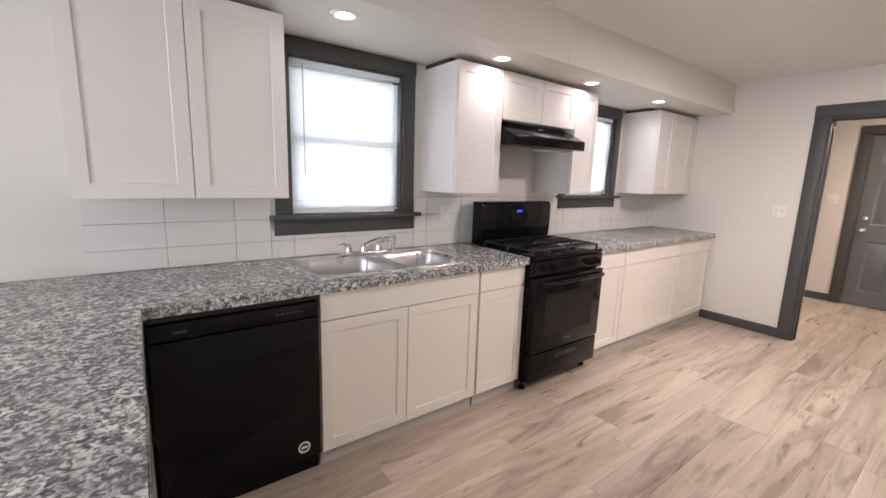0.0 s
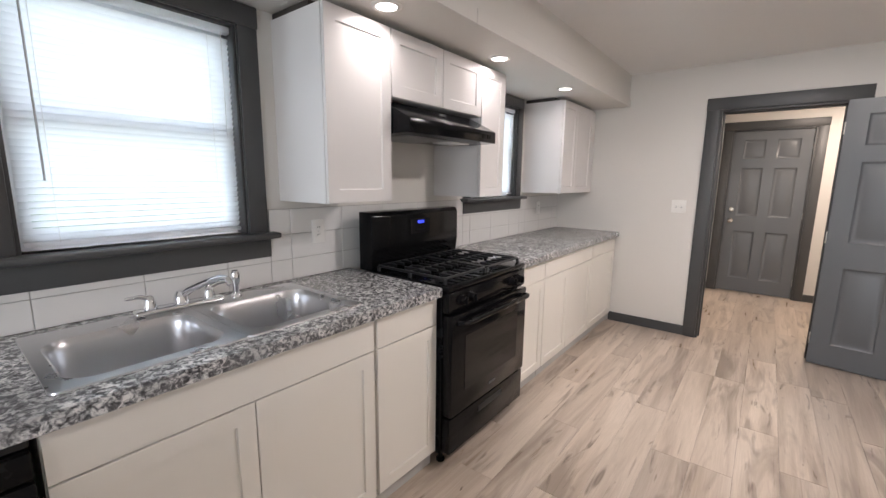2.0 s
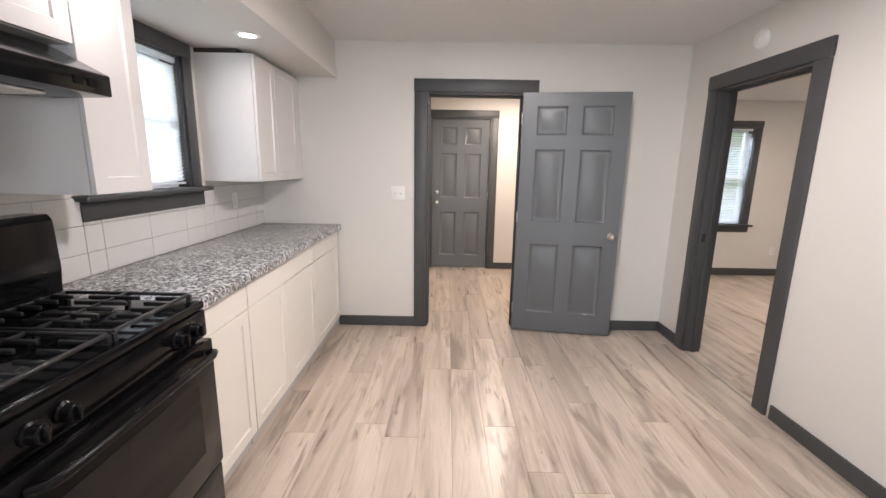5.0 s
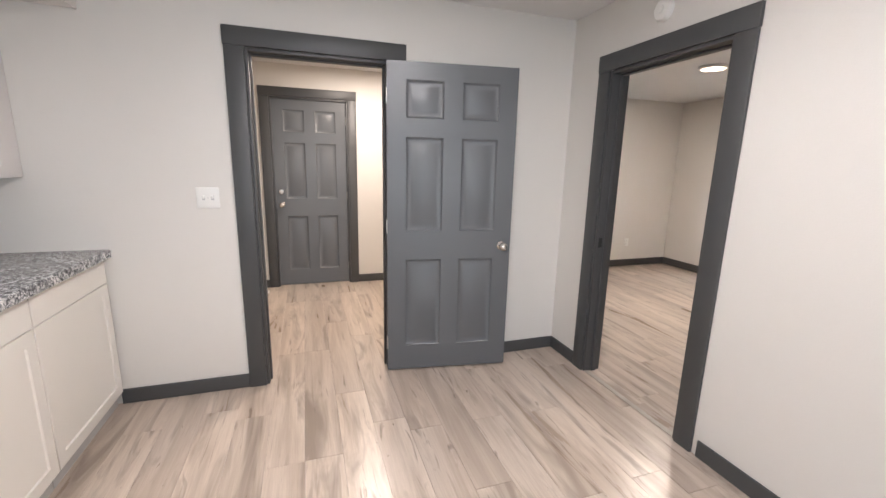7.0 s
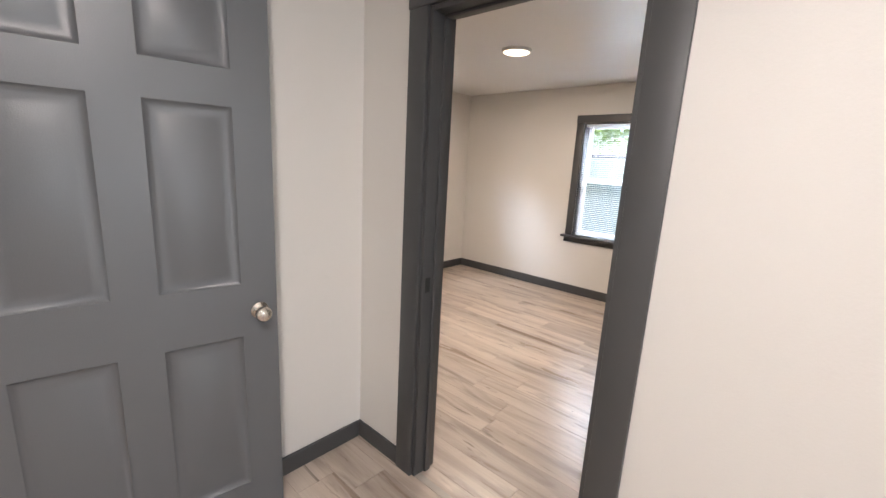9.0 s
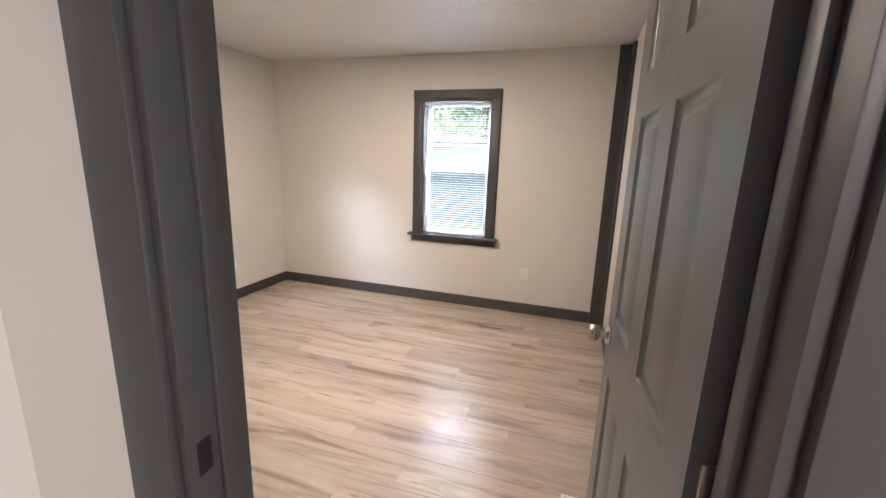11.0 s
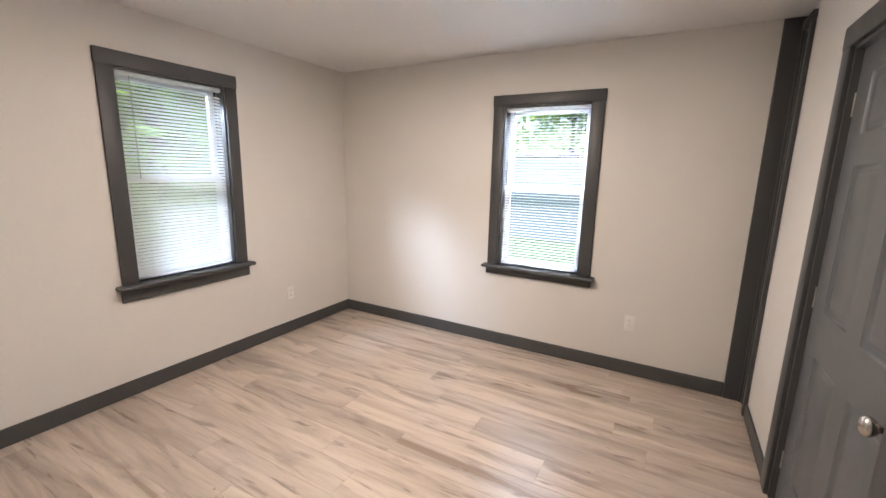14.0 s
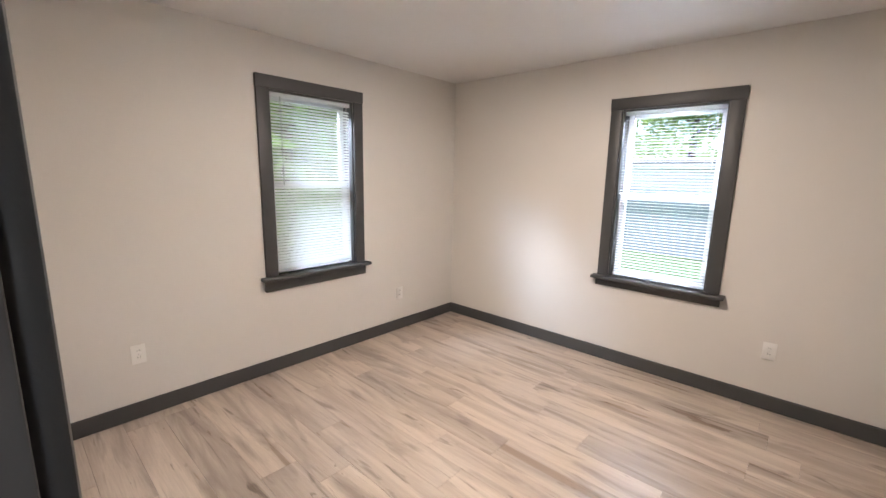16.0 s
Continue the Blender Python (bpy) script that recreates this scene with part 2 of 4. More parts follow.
def tube(points, radii, n=12):
    """A round bar through points, of one or several radii."""
    bm = bmesh.new()
    pts = [Vector(p) for p in points]
    if isinstance(radii, (int, float)):
        radii = [radii] * len(pts)
    rings = []
    side = None
    for i, p in enumerate(pts):
        d = (pts[min(i + 1, len(pts) - 1)] - pts[max(i - 1, 0)]).normalized()
        if side is None:
            side = d.cross(Vector((0.31, 0.17, 0.93))).normalized()
        side = (side - d * side.dot(d)).normalized()
        up = d.cross(side)
        rings.append([bm.verts.new(p + radii[i] * (side * math.cos(2 * math.pi * k / n) + up * math.sin(2 * math.pi * k / n))) for k in range(n)])
    for p, q in zip(rings, rings[1:]):
        for k in range(n):
            bm.faces.new((p[k], p[(k + 1) % n], q[(k + 1) % n], q[k]))
    bm.faces.new(list(reversed(rings[0])))
    bm.faces.new(rings[-1])
    return bm


def mesh_of(name, bm, material, smooth=True):
    bmesh.ops.recalc_face_normals(bm, faces=bm.faces)
    me = bpy.data.meshes.new(name)
    bm.to_mesh(me)
    bm.free()
    me.materials.append(material)
    if smooth:
        me.polygons.foreach_set("use_smooth", [True] * len(me.polygons))
        me.set_sharp_from_angle(angle=radians(38))
    return me


def part(name, bm, material, parent, label="", smooth=True):
    ob = new(name, mesh_of(name, bm, material, smooth))
    ob.parent = parent
    if label:
        tagged(ob, label)
    return ob


def thing(name, label, category, m=None, group="", kind=""):
    ob = new(name)
    ob.empty_display_size = 0.05
    if m is not None:
        ob.matrix_world = m
    return tagged(ob, label, category, group, kind)


def struct(name, bm, material, label, category):
    return tagged(new(name, mesh_of(name, bm, material, False)), label, category, kind="structure")


def wall_along(name, axis, at, thick, lo, hi, top, holes, material, label):
    """A wall along x or y with its face at `at`, its thickness going by `thick`, and openings (from, to, sill, head)."""
    bm = bmesh.new()

    def piece(a, b, z0, z1):
        if b - a < 1e-4 or z1 - z0 < 1e-4:
            return
        if axis == "x":
            box(bm, (a, at, z0), (b, at + thick, z1))
        else:
            box(bm, (at, a, z0), (at + thick, b, z1))
    cur = lo
    for a, b, z0, z1 in sorted(holes):
        piece(cur, a, 0, top)
        piece(a, b, 0, z0)
        piece(a, b, z1, top)
        cur = b
    piece(cur, hi, 0, top)
    return struct(name, bm, material, label, "wall")


# ---- the shell: kitchen, back hall, bedroom ----
KY, KX, SY, RT = 2.43, 4.82, -1.11, 2.42        # window wall, far wall, side wall, ceiling of the kitchen
BX = 7.05                                        # far wall of the back hall
BYL, BXL, BXH, BT = -4.475, 3.52, 6.952, 2.355      # bedroom
RY = SY - 0.118                                   # bedroom side of the shared wall
W1 = (0.66, 1.39, 1.175, 2.045)
W2 = (3.12, 3.84, 1.285, 2.045)
WL = (-3.237, -2.557, 0.722, 2.010)
WR = (4.629, 5.295, 0.700, 1.960)
D1 = (0.205, 1.015, 0.0, 2.035)
D2 = (3.612, 4.407, 0.0, 2.015)
D3 = (-3.53, -2.66, 0.0, 1.965)
D4 = (-4.44, -4.30, 0.0, 2.272)
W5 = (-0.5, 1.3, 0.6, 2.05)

wall_along("wall_north", "x", KY, 0.16, -3.0, BX + 0.1, 2.6, [W1, W2], WALL, "off-white painted kitchen wall with two windows")
wall_along("wall_east_kitchen", "y", KX, 0.12, RY, KY, 2.6, [D1], WALL, "off-white painted wall with an open doorway to the hall")
wall_along("wall_shared", "x", SY, -0.118, -3.0, BX + 0.1, 2.6, [D2], WALL, "off-white painted wall with a cased doorway to the bedroom")
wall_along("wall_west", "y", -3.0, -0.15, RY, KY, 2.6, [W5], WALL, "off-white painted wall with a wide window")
wall_along("wall_hall", "y", BX, 0.14, SY, KY, 2.6, [(0.248, 1.062, 0.0, 2.09)], WALL, "cream painted hall wall round the outer door")
wall_along("wall_bedroom_west", "y", BXL, -0.11, BYL, RY, 2.6, [D3, D4], WALL, "beige painted bedroom wall with two doorways")
wall_along("wall_bedroom_south", "x", BYL, -0.16, BXL - 0.9, BXH + 0.16, 2.6, [WR], WALL, "beige painted bedroom wall with one window")
wall_along("wall_bedroom_east", "y", BXH, 0.16, BYL, RY, 2.6, [WL], WALL, "beige painted bedroom wall with one window")
struct("wall_closet_west", B((BXL - 1.0, BYL, 0), (BXL - 0.9, RY, 2.6)), WALL, "painted back wall of the closets", "wall")
struct("wall_closet_middle", B((BXL - 0.9, -3.95, 0), (BXL - 0.11, -3.85, 2.6)), WALL, "painted wall between the closets", "wall")
# unseen board added outside, closes the gaps round the hall door
struct("wall_outer_door_backing", B((BX + 0.14, 0.0, 0), (BX + 0.17, 1.3, 2.3)), OUTWALL, "unseen pale board closing the hall door's opening from outside", "wall")
struct("ceiling_kitchen", B((-3.0, SY, RT), (KX, KY, RT + 0.06)), CEIL, "white textured kitchen ceiling", "ceiling")
struct("ceiling_hall", B((KX + 0.12, SY, RT), (BX, KY, RT + 0.06)), CEIL, "white hall ceiling", "ceiling")
struct("ceiling_bedroom", B((BXL - 0.9, BYL, BT), (BXH, RY, BT + 0.06)), CEIL, "white semi-gloss bedroom ceiling with faint patches", "ceiling")
# unseen slab, added to keep sun and sky off the ceilings
struct("roof_sun_block", B((-3.2, -4.9, 2.6), (BX + 0.3, 2.7, 2.75)), ROOFM, "unseen flat dark slab keeping the sun out of the rooms", "roof")
struct("soffit", B((-3.0, 1.762, 2.135), (KX, KY, RT)), WALL, "painted drop soffit over the counters", "soffit")
for a, b in ((-3.0, 2.17), (2.173, KX)):
    struct("trim_soffit_board", B((a, 1.750, 2.128), (b, 1.7615, 2.195), 0.002), WALL, "thin painted board along the soffit's lower edge", "trim")

# ---- trim ----


def run(name, a, b, label="dark grey painted baseboard"):
    bm = bmesh.new()
    box(bm, a, b, 0.006, 2)
    return struct(name, bm, TRIM, label, "baseboard")


H, T = 0.092, 0.014
run("baseboard", (KX - T, 1.115, 0), (KX, 1.80, H))
run("baseboard", (KX - T, SY + T, 0), (KX, 0.10, H))
run("baseboard", (4.505, SY, 0), (KX, SY + T, H))
run("baseboard", (-3.0, SY, 0), (3.485, SY + T, H))
run("baseboard", (BX - T, 1.158, 0), (BX, KY, H))
run("baseboard", (BX - T, SY, 0), (BX, 0.152, H))
run("baseboard", (3.626, BYL, 0), (BXH, BYL + T + 0.004, H + 0.01))
run("baseboard", (BXH - T, BYL + T, 0), (BXH, RY, H + 0.01))
run("baseboard", (4.505, RY - T, 0), (BXH - T, RY, H))
run("baseboard", (BXL, -4.249, 0), (BXL + T, -3.616, H))
run("baseboard", (BXL, -2.574, 0), (BXL + T, RY, H))


def casing(name, m, a, b, head, width, jamb_depth, both=True, label="dark grey painted door casing", stop=True):
    """Door casing in a frame where x runs along the wall, y out of its near face (negative is towards the room), z up."""
    root = thing(name, label, "door frame", m, kind="structure")
    t = 0.02
    faces = [(-t, 0.0)] + ([(jamb_depth, jamb_depth + t)] if both else [])
    for y0, y1 in faces:
        part("casing_board", B((a - width, y0, 0), (a, y1, head), 0.004), TRIM, root)
        part("casing_board", B((b, y0, 0), (b + width, y1, head), 0.004), TRIM, root)
        part("head_board", B((a - width - 0.004, y0 - 0.002, head), (b + width + 0.004, y1, head + width), 0.004), TRIM, root)
    j = 0.018
    part("jamb", B((a, -0.004, 0), (a + j, jamb_depth + 0.004, head), 0.002), TRIM, root)
    part("jamb", B((b - j, -0.004, 0), (b, jamb_depth + 0.004, head), 0.002), TRIM, root)
    part("head_jamb", B((a + j, -0.004, head - j), (b - j, jamb_depth + 0.004, head), 0.002), TRIM, root)
    if stop:
        s0, s1 = 0.45 * jamb_depth, 0.45 * jamb_depth + 0.035
        part("door_stop", B((a + j, s0, 0), (a + j + 0.012, s1, head - j), 0.003), TRIM, root)
        part("door_stop", B((b - j - 0.012, s0, 0), (b - j, s1, head - j), 0.003), TRIM, root)
        part("door_stop", B((a + j + 0.012, s0, head - j - 0.012), (b - j - 0.012, s1, head - j), 0.003), TRIM, root)
    return root


EAST = Matrix(((0, 1, 0, 0), (-1, 0, 0, 0), (0, 0, 1, 0), (0, 0, 0, 1)))     # local y points to +x, local x to -y
SOUTH = Matrix(((-1, 0, 0, 0), (0, -1, 0, 0), (0, 0, 1, 0), (0, 0, 0, 1)))   # local y points to -y, local x to -x
WEST = Matrix(((0, -1, 0, 0), (1, 0, 0, 0), (0, 0, 1, 0), (0, 0, 0, 1)))     # local y points to -x, local x to +y


def at(x, y, z, turn=None):
    return Matrix.Translation((x, y, z)) @ (turn if turn is not None else Matrix())


casing("door_frame_1", at(KX, 0, 0, EAST), -D1[1], -D1[0], D1[3], 0.10, 0.12)
frame_2 = casing("door_frame_2", at(0, SY, 0, SOUTH), -D2[1], -D2[0], D2[3], 0.10, 0.118)
part("strike_plate", B((-D2[1] + 0.0175, 0.012, 0.90), (-D2[1] + 0.0192, 0.040, 0.965), 0.0006, 1), IRON, frame_2, "dark metal strike plate")
casing("door_frame_3", at(BX, 0, 0, EAST), -1.062, -0.248, 2.09, 0.095, 0.14, False)
casing("door_frame_4", at(BXL, 0, 0, WEST), D3[0], D3[1], D3[3], 0.085, 0.11, False)
casing("door_frame_5", at(BXL, 0, 0, WEST), D4[0], D4[1], D4[3], 0.05, 0.11, False, "dark grey painted casing of the closet opening", False)
struct("trim_corner_board", B((BXL + 0.001, BYL + 0.001, 0.0), (3.625, BYL + 0.024, BT - 0.006), 0.003), TRIM, "dark grey painted corner board beside the closet opening", "trim")
bm = bmesh.new()
box(bm, (D2[0] + 0.018, SY - 0.03, 0.001), (D2[1] - 0.018, SY + 0.004, 0.007), 0.003)
tagged(new("threshold_strip", mesh_of("threshold_strip", bm, WORN)), "pale worn threshold strip across the doorway", "trim", kind="structure")


def panel_door(name, label, w, h, m, knob=True, deadbolt=False, knob_z=0.885, both=True, thick=0.035):
    """A moulded six-panel door; local x from the hinge edge, y through it, z up."""
    root = thing(name, label, "door", m)
    bm = bmesh.new()
    st, mid = 0.115 * w / 0.8, 0.115 * w / 0.8
    pw = (w - 2 * st - mid) / 2
    xs = [0, st, st + pw, st + pw + mid, w - st, w]
    k = h / 2.02
    zs = [0, 0.175 * k, 0.785 * k, 0.98 * k, 1.575 * k, 1.69 * k, 1.915 * k, h]
    for side in (0, 1):
        y = 0 if side == 0 else thick
        g = [[bm.verts.new((x, y, z)) for x in xs] for z in zs]
        panels = []
        for r in range(len(zs) - 1):
            for c in range(len(xs) - 1):
                q = (g[r][c], g[r][c + 1], g[r + 1][c + 1], g[r + 1][c])
                f = bm.faces.new(q if side == 0 else tuple(reversed(q)))
                if r in (1, 3, 5) and c in (1, 3):
                    panels.append(f)
        bm.normal_update()
        bmesh.ops.inset_individual(bm, faces=panels, thickness=0.008, depth=-0.009, use_even_offset=True)
        bmesh.ops.inset_individual(bm, faces=panels, thickness=0.012, depth=-0.003, use_even_offset=True)
        bmesh.ops.inset_individual(bm, faces=panels, thickness=0.024, depth=0.008, use_even_offset=True)
        if side == 0:
            first = g
        else:
            n, mx = len(zs) - 1, len(xs) - 1
            for r in range(n):
                bm.faces.new((first[r][0], first[r + 1][0], g[r + 1][0], g[r][0]))
                bm.faces.new((first[r][mx], g[r][mx], g[r + 1][mx], first[r + 1][mx]))
            for c in range(mx):
                bm.faces.new((first[0][c], g[0][c], g[0][c + 1], first[0][c + 1]))
                bm.faces.new((first[n][c], first[n][c + 1], g[n][c + 1], g[n][c]))
    part("slab", bm, DOOR, root)
    prof = [(0.031, 0), (0.031, 0.004), (0.026, 0.009), (0.013, 0.013), (0.012, 0.03), (0.02, 0.036), (0.028, 0.047), (0.028, 0.055), (0.022, 0.064), (0.010, 0.068)]

    def turned(x, y, z, out, p, nm, lab):
        mm = Matrix.Translation((x, y, z)) @ Matrix.Rotation(radians(90 if out < 0 else -90), 4, "X")
        part(nm, lathe(p, 24, mm), NICKEL, root, lab)
    if knob:
        turned(w - 0.062, 0, knob_z, -1, prof, "knob", "round satin nickel knob")
        if both:
            turned(w - 0.062, thick, knob_z, 1, prof, "knob", "round satin nickel knob")
        part("latch_plate", B((w - 0.0005, thick / 2 - 0.011, knob_z - 0.028), (w + 0.0015, thick / 2 + 0.011, knob_z + 0.028), 0.001), NICKEL, root)
    if deadbolt:
        turned(w - 0.062, 0, knob_z + 0.145, -1, [(0.03, 0), (0.03, 0.006), (0.026, 0.014), (0.012, 0.016), (0.011, 0.02)], "deadbolt", "round satin nickel deadbolt")
    for z in (0.2, h / 2, h - 0.2):
        part("hinge", B((-0.006, -0.004, z - 0.045), (0.002, 0.02, z + 0.045), 0.002), BRASS, root, "pale metal hinge")
    return root


# hall door of the kitchen, swung wide open against the wall
panel_door("open_door", "grey six-panel door with round knob, swung open", 0.838, 2.02, at(4.770, 0.232, 0.012) @ Matrix.Rotation(radians(-98.5), 4, "Z"), knob_z=0.875)
panel_door("outer_door", "closed grey six-panel outer door with deadbolt", 0.774, 2.06, at(BX + 0.025, 0.268, 0.01) @ Matrix.Rotation(radians(90), 4, "Z") @ Matrix.Translation((0, -0.0, 0)) @ Matrix.Scale(-1, 4, (0, 1, 0)), deadbolt=True, both=False, knob_z=0.93)
panel_door("bedroom_door", "grey six-panel bedroom door standing open into the room", 0.84, 1.985, at(3.622, RY - 0.02, 0.012) @ Matrix.Rotation(radians(-87.5), 4, "Z"), knob_z=0.885)
panel_door("closet_door", "closed grey six-panel closet door with round knob", 0.865, 1.935, at(BXL - 0.02, D3[0] + 0.02, 0.01) @ Matrix.Rotation(radians(90), 4, "Z"), both=False, knob_z=0.82)

# ---- windows and blinds ----


def window(number, m, a, b, sill, head, width, apron, wall=0.16, stool=0.075, tilt=40.0, wand=0.55):
    """A cased double-hung window with its blind; local x along the wall, y outwards, z up, face of the wall at y = 0."""
    root = thing("window_%d" % number, "white vinyl double-hung window in dark grey casing", "window", m, kind="structure")
    t = 0.02
    part("casing_board", B((a - width, -t, sill), (a, 0, head), 0.004), TRIM, root)
    part("casing_board", B((b, -t, sill), (b + width, 0, head), 0.004), TRIM, root)
    part("head_board", B((a - width - 0.004, -t - 0.002, head), (b + width + 0.004, 0, head + width), 0.004), TRIM, root)
    part("window_sill", B((a - width - 0.035, -stool, sill - 0.026), (b + width + 0.035, 0.07, sill), 0.009, 3), TRIM, root, "dark grey rounded sill")
    part("apron", B((a - width - 0.01, -t, sill - 0.026 - apron), (b + width + 0.01, 0, sill - 0.026), 0.004), TRIM, root)
    part("jamb", B((a, -0.002, sill), (a + 0.012, wall, head), 0.001), TRIM, root)
    part("jamb", B((b - 0.012, -0.002, sill), (b, wall, head), 0.001), TRIM, root)
    part("head_jamb", B((a + 0.012, -0.002, head - 0.012), (b - 0.012, wall, head), 0.001), TRIM, root)
    part("outer_sill", B((a + 0.012, 0.07, sill - 0.02), (b - 0.012, wall + 0.03, sill + 0.012), 0.003), VINYL, root)
    x0, x1, z0, z1 = a + 0.012, b - 0.012, sill + 0.012, head - 0.012
    zm = (z0 + z1) / 2
    for nm, y0, lo, hi in (("lower_sash", 0.075, z0, zm + 0.02), ("upper_sash", 0.108, zm - 0.02, z1)):
        bm = bmesh.new()
        f = 0.042
        box(bm, (x0, y0, lo), (x0 + f, y0 + 0.03, hi), 0.003)
        box(bm, (x1 - f, y0, lo), (x1, y0 + 0.03, hi), 0.003)
        box(bm, (x0 + f, y0, lo), (x1 - f, y0 + 0.03, lo + f), 0.003)
        box(bm, (x0 + f, y0, hi - f), (x1 - f, y0 + 0.03, hi), 0.003)
        sash = part(nm, bm, VINYL, root, "white vinyl sash")
        pane = part("pane", B((x0 + f, y0 + 0.013, lo + f), (x1 - f, y0 + 0.017, hi - f)), GLASS, sash, "clear glass", False)
        pane.visible_shadow = False
    if tilt is None:
        return root
    bl = thing("window_blind", "white mini blind with tilted slats, lowered in the window", "blind", m)
    bx0, bx1 = a + 0.018, b - 0.018
    part("headrail", B((bx0, 0.012, head - 0.042), (bx1, 0.044, head - 0.014), 0.003), SLAT, bl, "white metal headrail")
    bottom = sill + 0.018
    n = int((head - 0.05 - bottom - 0.02) / 0.0215)
    sm = bmesh.new()
    c, s = math.cos(radians(tilt)), math.sin(radians(tilt))
    prof = [(-0.0125, 0.0), (-0.0045, 0.0016), (0.0045, 0.0016), (0.0125, 0.0)]
    ends = []
    for x in (bx0 + 0.004, bx1 - 0.004):
        ends.append([[sm.verts.new((x, 0.028 + p * c - (q + d) * s, p * s + (q + d) * c)) for p, q in prof] for d in (0, 0.0006)])
    for layer in (0, 1):
        for i in range(3):
            sm.faces.new((ends[0][layer][i], ends[0][layer][i + 1], ends[1][layer][i + 1], ends[1][layer][i]))
    for i in (0, 3):
        sm.faces.new((ends[0][0][i], ends[1][0][i], ends[1][1][i], ends[0][1][i]))
    data = mesh_of("slat", sm, SLAT)
    for i in range(n):
        o = new("slat", data)
        o.parent = bl
        o.location = (0, 0, bottom + 0.028 + i * 0.0215)
    part("bottom_rail", B((bx0 + 0.003, 0.017, bottom), (bx1 - 0.003, 0.039, bottom + 0.014), 0.003), SLAT, bl)
    for x in (bx0 + 0.09, bx1 - 0.09):
        part("ladder_cord", tube([(x, 0.014, bottom + 0.01), (x, 0.014, head - 0.04)], 0.0009, 6), PLASTIC, bl)
    part("tilt_wand", tube([(bx0 + 0.07, 0.006, head - 0.04), (bx0 + 0.072, 0.004, head - 0.04 - wand)], 0.0032, 8), GREYPRINT, bl, "clear grey tilt wand")
    part("lift_cord", tube([(bx1 - 0.04, 0.004, head - 0.04), (bx1 - 0.042, 0.003, head - 0.45)], 0.0016, 6), PLASTIC, bl)
    return root


window(1, at(0, KY, 0), W1[0], W1[1], W1[2], W1[3], 0.085, 0.09, tilt=-56, wand=0.6)
window(2, at(0, KY, 0), W2[0], W2[1], W2[2], W2[3], 0.085, 0.09, tilt=-56, wand=0.5)
window(3, at(BXH, 0, 0, EAST), -WL[1], -WL[0], WL[2], WL[3], 0.085, 0.082, tilt=38, wand=0.6)
window(4, at(0, BYL, 0, SOUTH), -WR[1], -WR[0], WR[2], WR[3], 0.083, 0.058, tilt=7, wand=0.6)
# unseen west window, assumed from greenish daylight on the walls
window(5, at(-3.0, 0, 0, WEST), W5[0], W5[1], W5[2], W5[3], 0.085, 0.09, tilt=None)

# ---- kitchen cabinets ----


def shaker(name, a, b, y, z0, z1, parent, mat, plain=False):
    """A shaker front in the plane y (its face towards -y) between x a..b and z0..z1."""
    bm = bmesh.new()
    box(bm, (a, y, z0), (b, y + 0.018, z1), 0.0015, 1)
    if not plain:
        bm.normal_update()
        f = min((f for f in bm.faces if f.normal.y < -0.9), key=lambda f: -f.calc_area())
        rail = 0.055
        bmesh.ops.inset_individual(bm, faces=[f], thickness=rail, depth=0, use_even_offset=True)
        bmesh.ops.inset_individual(bm, faces=[f], thickness=0.004, depth=-0.007, use_even_offset=True)
    return part(name, bm, mat, parent)


def upper_cabinet(label, a, b, z0, z1, splits):
    root = thing("wall_cabinet", label, "cabinet", at((a + b) / 2, KY, z0), group="wall cabinets")
    inv = root.matrix_world.inverted()
    bm = bmesh.new()
    box(bm, (a, 2.072, z0), (b, KY - 0.001, z1), 0.001, 1)
    obs = [part("body", bm, CAB, root)]
    edges = [a] + splits + [b]
    for p, q in zip(edges, edges[1:]):
        obs.append(shaker("door", p + 0.0015, q - 0.0015, 2.052, z0 + 0.002, z1 - 0.002, root, CAB))
    obs.append(part("top_filler", B((a + 0.01, 2.16, z1), (b - 0.01, KY - 0.001, 2.134)), DARKFILL, root, "dark gap filler under the soffit"))
    for o in obs:
        o.matrix_parent_inverse = inv
    return root


upper_cabinet("white two-door shaker wall cabinet beside the sink window", -0.235, 0.546, 1.290, 2.105, [0.160])
upper_cabinet("white single-door shaker wall cabinet beside the range hood", 1.55, 1.918, 1.316, 2.105, [])
upper_cabinet("short white two-door shaker cabinet above the range hood", 1.922, 2.688, 1.802, 2.105, [2.308])
upper_cabinet("narrow white shaker wall cabinet between hood and window", 2.692, 2.972, 1.316, 2.105, [])
upper_cabinet("white two-door shaker wall cabinet in the corner", 3.985, 4.69, 1.316, 2.105, [4.285])
struct("trim_cabinet_filler", B((4.692, 2.075, 1.316), (4.818, KY - 0.001, 2.105)), CAB, "white filler strip between cabinet and wall", "trim")

CF = 1.785          # face of the base fronts
CZ, CZ0 = 0.928, 0.888


def base_cabinet(label, a, b, columns, drawers):
    root = thing("base_cabinet", label, "cabinet", at((a + b) / 2, CF + 0.3, 0), group="base cabinets")
    inv = root.matrix_world.inverted()
    bm = bmesh.new()
    box(bm, (a, CF + 0.02, 0.10), (b, KY - 0.03, CZ0 - 0.001), 0.001, 1)
    obs = [part("body", bm, BASECAB, root)]
    obs.append(part("toe_board", B((a + 0.001, CF + 0.035, 0.0), (b - 0.001, CF + 0.05, 0.0995)), PLINTH, root, "pale grey toe board"))
    for p, q in columns:
        obs.append(shaker("door", p + 0.002, q - 0.002, CF, 0.085, 0.742, root, BASECAB))
    for p, q in drawers:
        obs.append(shaker("drawer_front", p + 0.002, q - 0.002, CF, 0.747, 0.884, root, BASECAB, True))
    for o in obs:
        o.matrix_parent_inverse = inv
    return root


